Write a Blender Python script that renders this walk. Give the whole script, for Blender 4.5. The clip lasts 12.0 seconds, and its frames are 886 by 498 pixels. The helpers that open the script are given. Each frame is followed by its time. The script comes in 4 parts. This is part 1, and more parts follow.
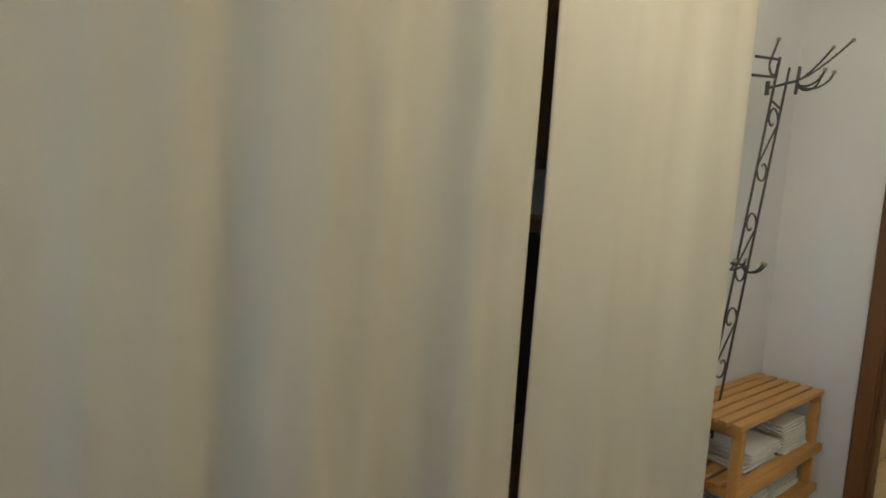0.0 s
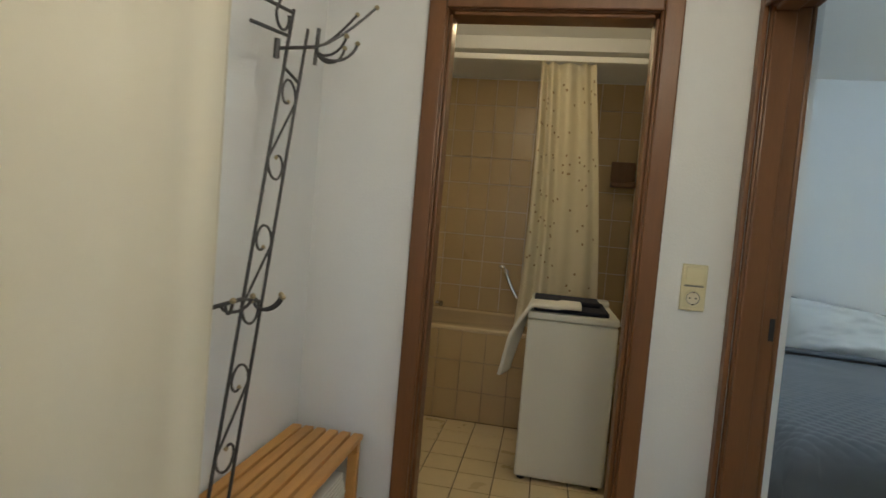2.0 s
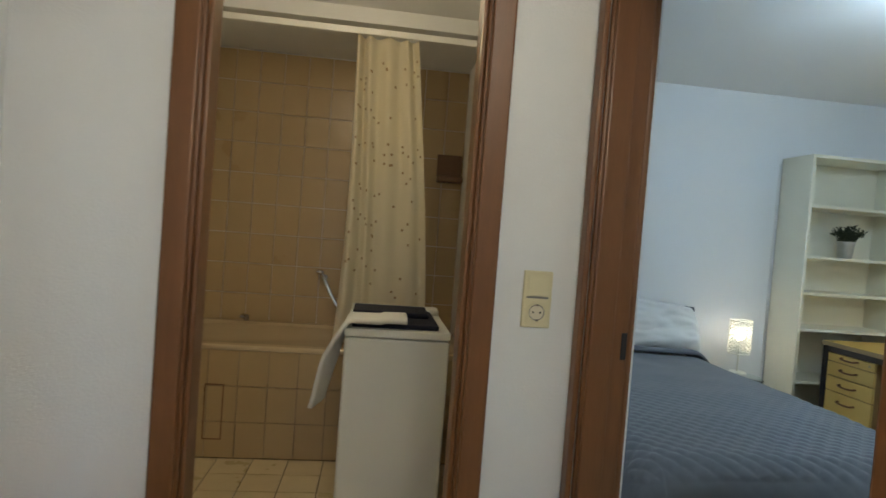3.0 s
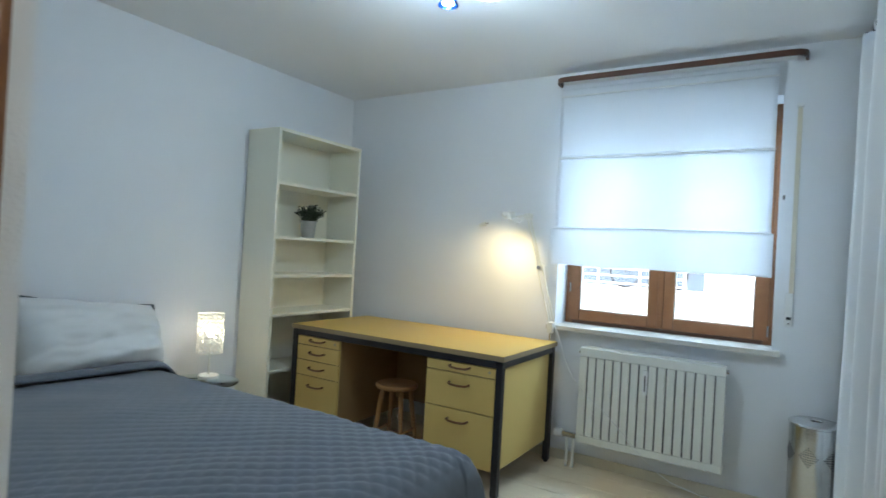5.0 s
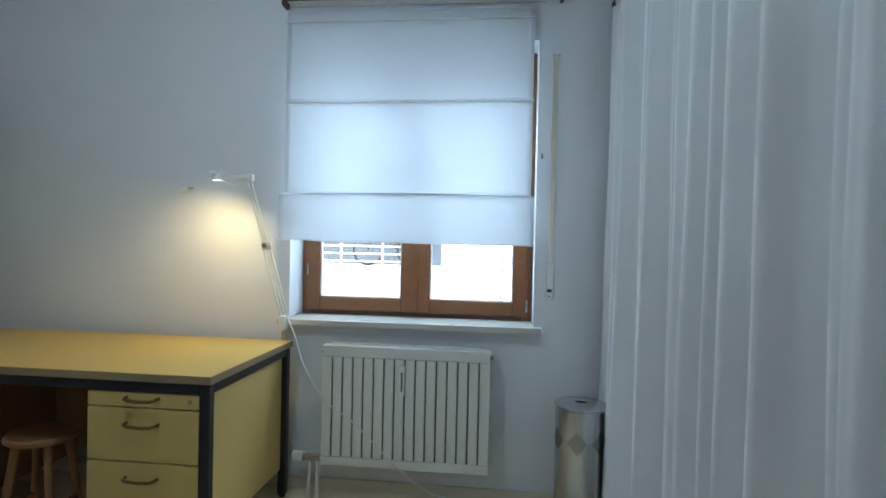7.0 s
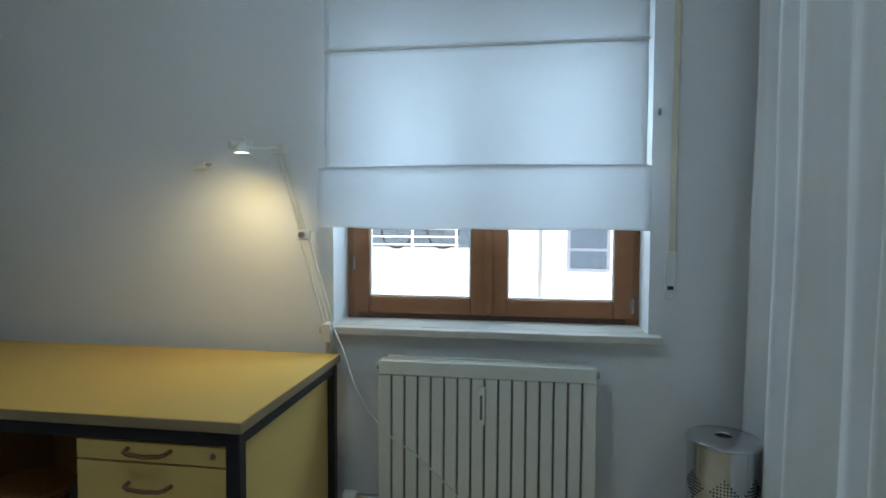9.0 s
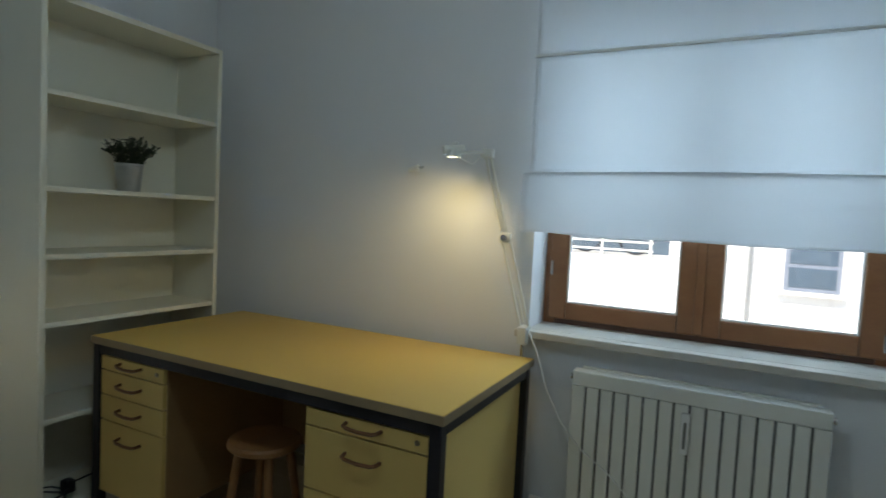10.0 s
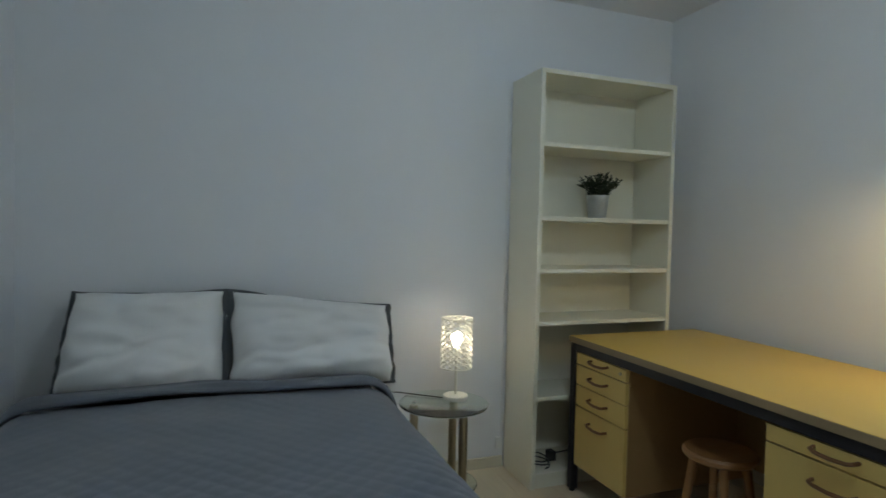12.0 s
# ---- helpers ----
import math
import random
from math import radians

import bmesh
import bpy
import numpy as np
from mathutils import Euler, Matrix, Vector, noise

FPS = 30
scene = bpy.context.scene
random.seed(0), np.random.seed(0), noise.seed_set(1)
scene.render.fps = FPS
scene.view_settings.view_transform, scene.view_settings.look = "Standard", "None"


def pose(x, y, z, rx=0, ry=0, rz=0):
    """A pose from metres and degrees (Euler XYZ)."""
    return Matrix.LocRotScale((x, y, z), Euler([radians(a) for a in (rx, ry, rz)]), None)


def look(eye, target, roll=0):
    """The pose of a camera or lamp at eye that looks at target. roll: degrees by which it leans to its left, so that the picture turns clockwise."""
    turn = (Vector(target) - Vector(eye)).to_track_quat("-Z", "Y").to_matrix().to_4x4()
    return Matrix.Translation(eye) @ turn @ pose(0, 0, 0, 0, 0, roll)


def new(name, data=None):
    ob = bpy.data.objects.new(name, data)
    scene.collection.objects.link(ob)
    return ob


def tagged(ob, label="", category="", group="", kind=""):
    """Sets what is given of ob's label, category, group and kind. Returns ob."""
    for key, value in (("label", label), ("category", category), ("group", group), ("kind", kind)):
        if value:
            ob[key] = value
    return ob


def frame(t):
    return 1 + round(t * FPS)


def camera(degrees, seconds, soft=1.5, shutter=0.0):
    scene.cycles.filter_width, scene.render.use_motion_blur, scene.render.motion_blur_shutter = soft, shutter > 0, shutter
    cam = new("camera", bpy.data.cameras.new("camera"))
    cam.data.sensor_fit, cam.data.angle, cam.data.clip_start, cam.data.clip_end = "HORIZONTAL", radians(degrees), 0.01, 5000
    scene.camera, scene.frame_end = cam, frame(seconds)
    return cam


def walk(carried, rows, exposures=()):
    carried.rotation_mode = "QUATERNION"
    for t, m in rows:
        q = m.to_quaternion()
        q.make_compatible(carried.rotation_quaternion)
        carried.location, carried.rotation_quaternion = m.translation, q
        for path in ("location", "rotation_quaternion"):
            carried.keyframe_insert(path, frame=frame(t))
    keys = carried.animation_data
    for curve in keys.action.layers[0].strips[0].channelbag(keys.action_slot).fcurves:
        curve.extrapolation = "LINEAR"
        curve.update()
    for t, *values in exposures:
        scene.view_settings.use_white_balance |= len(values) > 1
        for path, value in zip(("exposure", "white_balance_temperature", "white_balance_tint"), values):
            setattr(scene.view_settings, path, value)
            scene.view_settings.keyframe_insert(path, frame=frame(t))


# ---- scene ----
cam = camera(76.3, 12.0, soft=1.5, shutter=0.2)
PATH = [
    (0, (5.24, -3.80, 1.214), (3.985, -5.347, 1.030), 3.9),
    (0.5, (5.068, -3.883, 1.225), (3.598, -5.23, 1.067), 4.7),
    (1, (4.89, -3.946, 1.257), (3.129, -4.886, 1.126), 5.3),
    (1.5, (4.64, -3.978, 1.261), (2.724, -4.541, 1.154), 5.2),
    (2, (4.368, -4.0, 1.287), (2.402, -4.357, 1.183), 4.9),
    (2.5, (4.096, -4.013, 1.294), (2.098, -4.053, 1.206), 4.8),
    (2.7, (4.02, -3.996, 1.297), (2.021, -3.934, 1.221), 4.6),
    (4.3, (3.25, -3.703, 1.282), (1.714, -2.422, 1.271), 4.0),
    (4.5, (3.228, -3.668, 1.278), (1.843, -2.225, 1.28), 3.8),
    (5, (3.138, -3.504, 1.272), (2.076, -1.809, 1.285), 3.2),
    (5.5, (3.074, -3.304, 1.276), (2.258, -1.478, 1.288), 2.7),
    (6, (3.03, -3.112, 1.264), (2.459, -1.196, 1.272), 2.3),
    (6.5, (2.99, -2.925, 1.248), (2.661, -0.953, 1.252), 1.9),
    (6.7, (2.952, -2.854, 1.241), (2.707, -0.869, 1.237), 1.6),
    (8.3, (2.742, -2.254, 1.251), (2.549, -0.265, 1.179), 0.9),
    (8.5, (2.691, -2.226, 1.242), (2.487, -0.238, 1.17), 0.8),
    (9, (2.595, -2.167, 1.26), (2.302, -0.191, 1.168), 0.3),
    (9.5, (2.544, -2.148, 1.266), (2.053, -0.211, 1.173), 2.1),
    (10, (2.531, -2.179, 1.282), (1.626, -0.399, 1.168), 2.9),
    (10.5, (2.565, -2.202, 1.277), (1.328, -0.635, 1.163), 2.5),
    (11, (2.586, -2.244, 1.267), (1.098, -0.912, 1.161), 2.0),
    (11.5, (2.623, -2.313, 1.258), (0.922, -1.265, 1.165), 1.6),
    (12, (2.666, -2.37, 1.245), (0.79, -1.681, 1.178), 1.3),
]
EXPOSURES = [(0, 1.88, 6650, 9), (1, 1.86, 6750, 9), (2.5, 2.03, 6300, 10), (4.3, 2.1, 6200, 11), (5.5, 2.04, 6080, 12), (6.7, 1.66, 6080, 12), (8.5, 1.15, 6150, 10), (9.5, 0.95, 6400, 10), (10.5, 0.82, 6500, 10), (12, 1.42, 6550, 13)]
walk(cam, [(t, look(eye, target, roll)) for t, eye, target, roll in PATH], EXPOSURES)

# world and sun
world = bpy.data.worlds.new("world")
scene.world = world
world.use_nodes = True
sky = world.node_tree.nodes.new("ShaderNodeTexSky")
sky.sky_type, sky.sun_disc = "NISHITA", False
sky.sun_elevation, sky.sun_rotation = radians(48), radians(200)
back = world.node_tree.nodes["Background"]
back.inputs["Strength"].default_value = 0.15
world.node_tree.links.new(sky.outputs[0], back.inputs["Color"])
sun = new("sun", bpy.data.lights.new("sun", "SUN"))
sun.data.energy, sun.data.angle, sun.data.color = 4.0, radians(0.5), (1.0, 0.95, 0.88)
sun.matrix_world = look((0, -8, 9), (1.5, 0, 0))


def lamp(name, place, watts, colour, radius=0.03):
    ob = new(name, bpy.data.lights.new(name, "POINT"))
    ob.data.energy, ob.data.color, ob.data.shadow_soft_size = watts, colour, radius
    ob.location = place
    return ob


def spot(name, place, target, watts, colour, angle, radius=0.03, blend=0.6):
    ob = new(name, bpy.data.lights.new(name, "SPOT"))
    ob.data.energy, ob.data.color, ob.data.shadow_soft_size = watts, colour, radius
    ob.data.spot_size, ob.data.spot_blend = radians(angle), blend
    ob.matrix_world = look(place, target)
    return ob


# added lamps out of view: one lights the hall, one brightens the bathroom
lamp("hall_unseen_light", (3.95, -3.66, 2.25), 4.0, (1.0, 0.90, 0.70), 0.09)
lamp("bath_fill_light", (1.65, -4.2, 2.25), 1.6, (1.0, 0.79, 0.44), 0.06)
spot("desk_light", (1.58, -0.26, 1.497), (1.30, -0.10, 0.8), 3.5, (1.0, 0.79, 0.38), 152, 0.03, 1.0)
lamp("bedside_light", (0.247, -1.403, 0.735), 0.6, (1.0, 0.86, 0.60), 0.025)
for place in ((1.90, -1.672, 2.262), (1.86, -1.53, 2.262), (2.05, -1.527, 2.262)):
    lamp("ceiling_light", place, 2.1, (0.68, 0.88, 1.0), 0.035)
daylight = new("daylight", bpy.data.lights.new("daylight", "AREA"))
daylight.data.shape, daylight.data.size, daylight.data.size_y = "RECTANGLE", 1.5, 0.95
daylight.data.energy, daylight.data.color = 13, (0.56, 0.81, 1.0)
daylight.matrix_world = look((2.44, 0.42, 1.80), (2.44, -1.0, 1.80))



# materials
def material(name, colour, rough=0.6, metal=0.0, vary=0.12, size=6.0, bump=0.1, grain=90.0, stretch=(1, 1, 1), dark=None, random_tone=0.0, sheen=0.0, transmission=0.0):
    m = bpy.data.materials.new(name)
    m.use_nodes = True
    n, links = m.node_tree.nodes, m.node_tree.links
    p = n["Principled BSDF"]
    p.inputs["Roughness"].default_value, p.inputs["Metallic"].default_value = rough, metal
    p.inputs["Transmission Weight"].default_value = transmission
    if sheen:
        p.inputs["Sheen Weight"].default_value = sheen
    where = n.new("ShaderNodeTexCoord")
    scale = n.new("ShaderNodeMapping")
    scale.inputs["Scale"].default_value = stretch
    links.new(where.outputs["Object"], scale.inputs["Vector"])
    broad, fine = n.new("ShaderNodeTexNoise"), n.new("ShaderNodeTexNoise")
    broad.inputs["Scale"].default_value, fine.inputs["Scale"].default_value = size, grain
    broad.inputs["Detail"].default_value = 6
    for t in (broad, fine):
        links.new(scale.outputs[0], t.inputs["Vector"])
    ramp = n.new("ShaderNodeMixRGB")
    low = dark or tuple(c * (1 - 2 * vary) for c in colour)
    ramp.inputs["Color1"].default_value, ramp.inputs["Color2"].default_value = (*low, 1), (*(min(1, c * (1 + vary * 0.5)) for c in colour), 1)
    blend = n.new("ShaderNodeMath")
    blend.operation = "MULTIPLY_ADD"
    links.new(fine.outputs["Fac"], blend.inputs[0])
    blend.inputs[1].default_value = 0.35
    half = n.new("ShaderNodeMath")
    half.operation = "MULTIPLY"
    half.inputs[1].default_value = 0.75
    links.new(broad.outputs["Fac"], half.inputs[0])
    links.new(half.outputs[0], blend.inputs[2])
    last = blend
    if random_tone:
        info, push = n.new("ShaderNodeObjectInfo"), n.new("ShaderNodeMath")
        shift = n.new("ShaderNodeMath")
        shift.operation = "MULTIPLY"
        shift.inputs[1].default_value = 37.0
        links.new(info.outputs["Random"], shift.inputs[0])
        links.new(shift.outputs[0], scale.inputs["Location"])
        push.operation = "MULTIPLY_ADD"
        push.inputs[1].default_value = random_tone
        links.new(info.outputs["Random"], push.inputs[0])
        links.new(blend.outputs[0], push.inputs[2])
        last = push
    links.new(last.outputs[0], ramp.inputs["Fac"])
    links.new(ramp.outputs[0], p.inputs["Base Color"])
    if bump:
        b = n.new("ShaderNodeBump")
        b.inputs["Strength"].default_value, b.inputs["Distance"].default_value = bump, 0.004
        links.new(fine.outputs["Fac"], b.inputs["Height"])
        links.new(b.outputs[0], p.inputs["Normal"])
    r = n.new("ShaderNodeMath")
    r.operation = "MULTIPLY_ADD"
    r.inputs[1].default_value, r.inputs[2].default_value = 0.16, max(0.02, rough - 0.08)
    links.new(broad.outputs["Fac"], r.inputs[0])
    links.new(r.outputs[0], p.inputs["Roughness"])
    return m


def cloth(name, colour, through_share, vary=0.06, weave=900.0, openness=0.0):
    """Woven fabric that lets part of the light through."""
    m = material(name, colour, 0.9, 0, vary, 3.0, 0.12, weave, sheen=0.1)
    n, links = m.node_tree.nodes, m.node_tree.links
    p, out = n["Principled BSDF"], n["Material Output"]
    t, mix = n.new("ShaderNodeBsdfTranslucent"), n.new("ShaderNodeMixShader")
    t.inputs["Color"].default_value = (*colour, 1)
    mix.inputs[0].default_value = through_share
    links.new(p.outputs[0], mix.inputs[1])
    links.new(t.outputs[0], mix.inputs[2])
    last = mix
    if openness:
        holes, last = n.new("ShaderNodeBsdfTransparent"), n.new("ShaderNodeMixShader")
        last.inputs[0].default_value = openness
        links.new(mix.outputs[0], last.inputs[1])
        links.new(holes.outputs[0], last.inputs[2])
    links.new(last.outputs[0], out.inputs["Surface"])
    return m


def glowing(name, colour, strength):
    m = bpy.data.materials.new(name)
    m.use_nodes = True
    p = m.node_tree.nodes["Principled BSDF"]
    p.inputs["Base Color"].default_value = p.inputs["Emission Color"].default_value = (*colour, 1)
    p.inputs["Emission Strength"].default_value = strength
    return m


def clear(name, tint, rough=0.0):
    m = bpy.data.materials.new(name)
    m.use_nodes = True
    p = m.node_tree.nodes["Principled BSDF"]
    p.inputs["Base Color"].default_value, p.inputs["Transmission Weight"].default_value = (*tint, 1), 1
    p.inputs["Roughness"].default_value, p.inputs["IOR"].default_value = rough, 1.45
    return m


PAINT = material("wall_paint", (0.79, 0.80, 0.81), 0.75, 0, 0.03, 1.6, 0.25, 160)
CEILING = material("ceiling_paint", (0.82, 0.82, 0.81), 0.8, 0, 0.02, 1.2, 0.15, 120)
BROWN = material("stained_wood", (0.22, 0.095, 0.035), 0.38, 0, 0.25, 3.0, 0.06, 30, (9, 9, 0.7), (0.11, 0.045, 0.017))
FRAMEWOOD = material("window_wood", (0.30, 0.13, 0.05), 0.4, 0, 0.25, 3.0, 0.06, 30, (3, 6, 6), (0.17, 0.065, 0.025))
WINDOWDARK = material("dark_window_wood", (0.12, 0.05, 0.028), 0.45, 0, 0.2, 5, 0.05, 40)
PINE = material("pine", (0.62, 0.33, 0.10), 0.45, 0, 0.2, 5, 0.06, 40, (1.2, 12, 12), (0.44, 0.20, 0.05), 0.25)
SEATWOOD = material("stool_wood", (0.34, 0.17, 0.06), 0.4, 0, 0.2, 5, 0.06, 40, (8, 2, 2), (0.24, 0.11, 0.04))
LAMINATE = material("yellow_laminate", (0.62, 0.41, 0.095), 0.42, 0, 0.07, 2.5, 0.04, 220)
FRONTS = material("cream_laminate", (0.66, 0.47, 0.15), 0.45, 0, 0.05, 2.5, 0.04, 220)
# brown of the inner boards, with knee-hole shade put into the colour
CARCASS = material("shaded_brown_board", (0.34, 0.20, 0.08), 0.5, 0, 0.15, 4, 0.04, 90)
EDGE = material("laminate_edge", (0.30, 0.22, 0.12), 0.5, 0, 0.1, 8, 0.03, 90)
STEELDARK = material("dark_lacquered_steel", (0.028, 0.026, 0.03), 0.4, 0.2, 0.2, 10, 0.05, 200)
BLACK = material("black_plastic", (0.012, 0.012, 0.014), 0.35, 0, 0.2, 10, 0.04, 200)
WHITEWOOD = material("white_board", (0.80, 0.775, 0.64), 0.5, 0, 0.03, 3, 0.04, 120)
WHITEMETAL = material("white_enamel", (0.76, 0.76, 0.70), 0.35, 0, 0.03, 4, 0.03, 120)
# grey for shade painted into gaps, and for the meter window
GAPGREY = material("gap_shade_and_window_grey", (0.20, 0.20, 0.19), 0.6, 0, 0.1, 8, 0.0, 60)
IVORY = material("ivory_plastic", (0.72, 0.66, 0.44), 0.35, 0, 0.04, 9, 0.03, 150)
WHITEPLASTIC = material("white_plastic", (0.8, 0.8, 0.78), 0.35, 0, 0.03, 9, 0.02, 150)
CHROME = material("brushed_steel", (0.62, 0.62, 0.62), 0.22, 1.0, 0.08, 6, 0.04, 200, (1, 1, 12))
BRASSY = material("satin_metal", (0.50, 0.42, 0.28), 0.32, 1.0, 0.1, 6, 0.03, 120)
IRON = material("wrought_iron", (0.10, 0.10, 0.105), 0.45, 0.7, 0.2, 20, 0.15, 150)
TILE = material("beige_wall_tile", (0.47, 0.345, 0.185), 0.3, 0, 0.05, 2.5, 0.0, 60, (1, 1, 1), (0.43, 0.305, 0.155), 0.3)
FLOORTILE = material("cream_floor_tile", (0.66, 0.54, 0.33), 0.3, 0, 0.1, 7, 0.01, 90, (1, 1, 1), (0.55, 0.43, 0.25), 0.25)
HALLTILE = material("sand_floor_tile", (0.50, 0.37, 0.20), 0.32, 0, 0.14, 7, 0.01, 90, (1, 1, 1), (0.38, 0.27, 0.14), 0.25)
GROUT = material("grout", (0.15, 0.10, 0.055), 0.85, 0, 0.15, 12, 0.2, 150)
BOARDS = material("pale_floor_board", (0.70, 0.59, 0.42), 0.36, 0, 0.12, 3, 0.05, 30, (1.2, 14, 6), (0.57, 0.46, 0.31), 0.3)
TUBWARE = material("tan_enamel", (0.60, 0.47, 0.30), 0.14, 0, 0.05, 4, 0.02, 60)
QUILT = material("slate_quilt", (0.128, 0.145, 0.178), 0.85, 0, 0.1, 8, 0.25, 420, sheen=0.25)
PLAIN = material("slate_sheet", (0.12, 0.135, 0.165), 0.85, 0, 0.08, 8, 0.2, 420, sheen=0.2)
LINEN = material("white_linen", (0.78, 0.78, 0.76), 0.85, 0, 0.04, 5, 0.2, 500, sheen=0.1)
BORDER = material("grey_linen", (0.085, 0.095, 0.10), 0.85, 0, 0.1, 8, 0.2, 500, sheen=0.1)
TOWEL = material("white_towelling", (0.80, 0.79, 0.74), 0.95, 0, 0.06, 12, 0.6, 500, sheen=0.2)
NAVY = material("navy_towelling", (0.014, 0.017, 0.035), 0.95, 0, 0.1, 12, 0.6, 500)
SHEER = cloth("white_sheer", (0.86, 0.87, 0.87), 0.10)
CREAM = cloth("cream_curtain", (0.76, 0.71, 0.58), 0.15)
BLIND = cloth("white_blind", (0.86, 0.88, 0.90), 0.36, openness=0.05)
SHOWERCLOTH = cloth("cream_shower_curtain", (0.80, 0.73, 0.56), 0.3)
MOTIF = material("brown_print", (0.42, 0.29, 0.15), 0.8, 0, 0.1, 8, 0.0, 100)
GLASS = clear("window_glass", (1, 1, 1))
TABLEGLASS = clear("green_glass", (0.86, 0.95, 0.90))
BLUEGLASS = clear("blue_glass", (0.03, 0.22, 0.95), 0.15)
BULB = glowing("bulb", (1.0, 0.88, 0.66), 9.0)
SPOTBULB = glowing("spot_bulb", (1.0, 0.96, 0.9), 9.0)
FROST = cloth("frosted_shade", (0.88, 0.88, 0.88), 0.6)
MARBLE = material("pale_marble", (0.66, 0.63, 0.57), 0.3, 0, 0.18, 7, 0.03, 60, (1, 3, 3), (0.45, 0.42, 0.37))
LEAF = material("green_leaf", (0.028, 0.045, 0.018), 0.6, 0, 0.3, 30, 0.1, 200)
ZINC = material("zinc_pot", (0.55, 0.56, 0.56), 0.35, 0.9, 0.15, 25, 0.08, 120)
RENDERED = material("white_render", (0.82, 0.81, 0.78), 0.9, 0, 0.05, 1.5, 0.3, 40)
PAVING = material("pale_paving", (0.55, 0.54, 0.51), 0.85, 0, 0.1, 1.5, 0.2, 30)
FARFRAME = material("grey_blue_window_frame", (0.22, 0.25, 0.30), 0.5, 0, 0.1, 4, 0.02, 60)
FARGLASS = material("far_window_glass", (0.10, 0.14, 0.18), 0.12, 0, 0.2, 2, 0.0, 10)
CABINET = material("kitchen_wood", (0.20, 0.10, 0.045), 0.45, 0, 0.25, 4, 0.05, 40, (6, 6, 1))
FELT = material("base_board", (0.72, 0.66, 0.52), 0.5, 0, 0.05, 4, 0.03, 80)


# mesh tools
def box(bm, x0, x1, y0, y1, z0, z1, bevel=0.0):
    flat = bm.faces.layers.int.get("flat") or bm.faces.layers.int.new("flat")
    before = set(bm.faces)
    made = bmesh.ops.create_cube(bm, size=1.0)["verts"]
    for v in made:
        v.co = Vector(((x0 + x1) / 2 + v.co.x * (x1 - x0), (y0 + y1) / 2 + v.co.y * (y1 - y0), (z0 + z1) / 2 + v.co.z * (z1 - z0)))
    if bevel:
        edges = list({e for v in made for e in v.link_edges})
        bmesh.ops.bevel(bm, geom=edges, offset=bevel, segments=2, profile=0.5, affect="EDGES")
    for f in bm.faces:
        if f not in before:
            f.normal_update()
            if max(abs(c) for c in f.normal) > 0.999:
                f[flat] = 1
    return bm


def rod(bm, a, b, r, r2=None, n=12):
    a, b = Vector(a), Vector(b)
    turn = (b - a).to_track_quat("Z", "Y").to_matrix().to_4x4()
    bmesh.ops.create_cone(bm, cap_ends=True, segments=n, radius1=r, radius2=r if r2 is None else r2, depth=(b - a).length, matrix=Matrix.Translation((a + b) / 2) @ turn)
    return bm


def bend(bm, points, r, n=8):
    """A round bar along a line of points."""
    points = [Vector(p) for p in points]
    rings = []
    for i, p in enumerate(points):
        way = (points[min(i + 1, len(points) - 1)] - points[max(i - 1, 0)]).normalized()
        side = way.cross(Vector((0.13, 0.21, 0.97)))
        side = (side if side.length > 1e-3 else way.cross(Vector((1, 0, 0)))).normalized()
        up = side.cross(way)
        rings.append([bm.verts.new(p + r * (math.cos(k * math.tau / n) * side + math.sin(k * math.tau / n) * up)) for k in range(n)])
    for a, b in zip(rings, rings[1:]):
        for k in range(n):
            bm.faces.new((a[k], a[(k + 1) % n], b[(k + 1) % n], b[k]))
    bm.faces.new(rings[0][::-1])
    bm.faces.new(rings[-1])
    return bm


def spun(bm, profile, centre, n=40, closed=False):
    """A turned body from (radius, height) pairs."""
    cx, cy, cz = centre
    rings = [[bm.verts.new((cx + r * math.cos(k * math.tau / n), cy + r * math.sin(k * math.tau / n), cz + z)) for k in range(n)] for r, z in profile]
    pairs = list(zip(rings, rings[1:])) + ([(rings[-1], rings[0])] if closed else [])
    for a, b in pairs:
        for k in range(n):
            bm.faces.new((a[k], a[(k + 1) % n], b[(k + 1) % n], b[k]))
    if not closed:
        bm.faces.new(rings[0][::-1])
        bm.faces.new(rings[-1])
    return bm


def sheet(bm, nu, nv, place):
    """A grid of faces; place(u, v) gives each corner, u and v from 0 to 1."""
    grid = [[bm.verts.new(place(i / nu, j / nv)) for j in range(nv + 1)] for i in range(nu + 1)]
    for i in range(nu):
        for j in range(nv):
            bm.faces.new((grid[i][j], grid[i + 1][j], grid[i + 1][j + 1], grid[i][j + 1]))
    return bm


def part(name, bm, mat, parent=None, label="", smooth=None, thick=0.0):
    bmesh.ops.recalc_face_normals(bm, faces=bm.faces[:])
    flat = bm.faces.layers.int.get("flat")
    plane = [bool(flat) and f[flat] == 1 for f in bm.faces]
    mesh = bpy.data.meshes.new(name)
    bm.to_mesh(mesh)
    bm.free()
    mesh.materials.append(mat)
    if smooth is not True:
        mesh.set_sharp_from_angle(angle=radians(35))
    for f, even in zip(mesh.polygons, plane):
        f.use_smooth = not even
    ob = new(name, mesh)
    if parent is not None:
        ob.parent = parent
    if label:
        ob["label"] = label
    if thick:
        s = ob.modifiers.new("thickness", "SOLIDIFY")
        s.thickness = thick
    return ob


def thing(name, label, category, group=""):
    return tagged(new(name), label, category, group)


def B(*a):
    return box(bmesh.new(), *a)


def R(*a, **k):
    return rod(bmesh.new(), *a, **k)


def setting(name, bm, mat, label, category="structure"):
    return tagged(part(name, bm, mat), label, category, kind="structure")


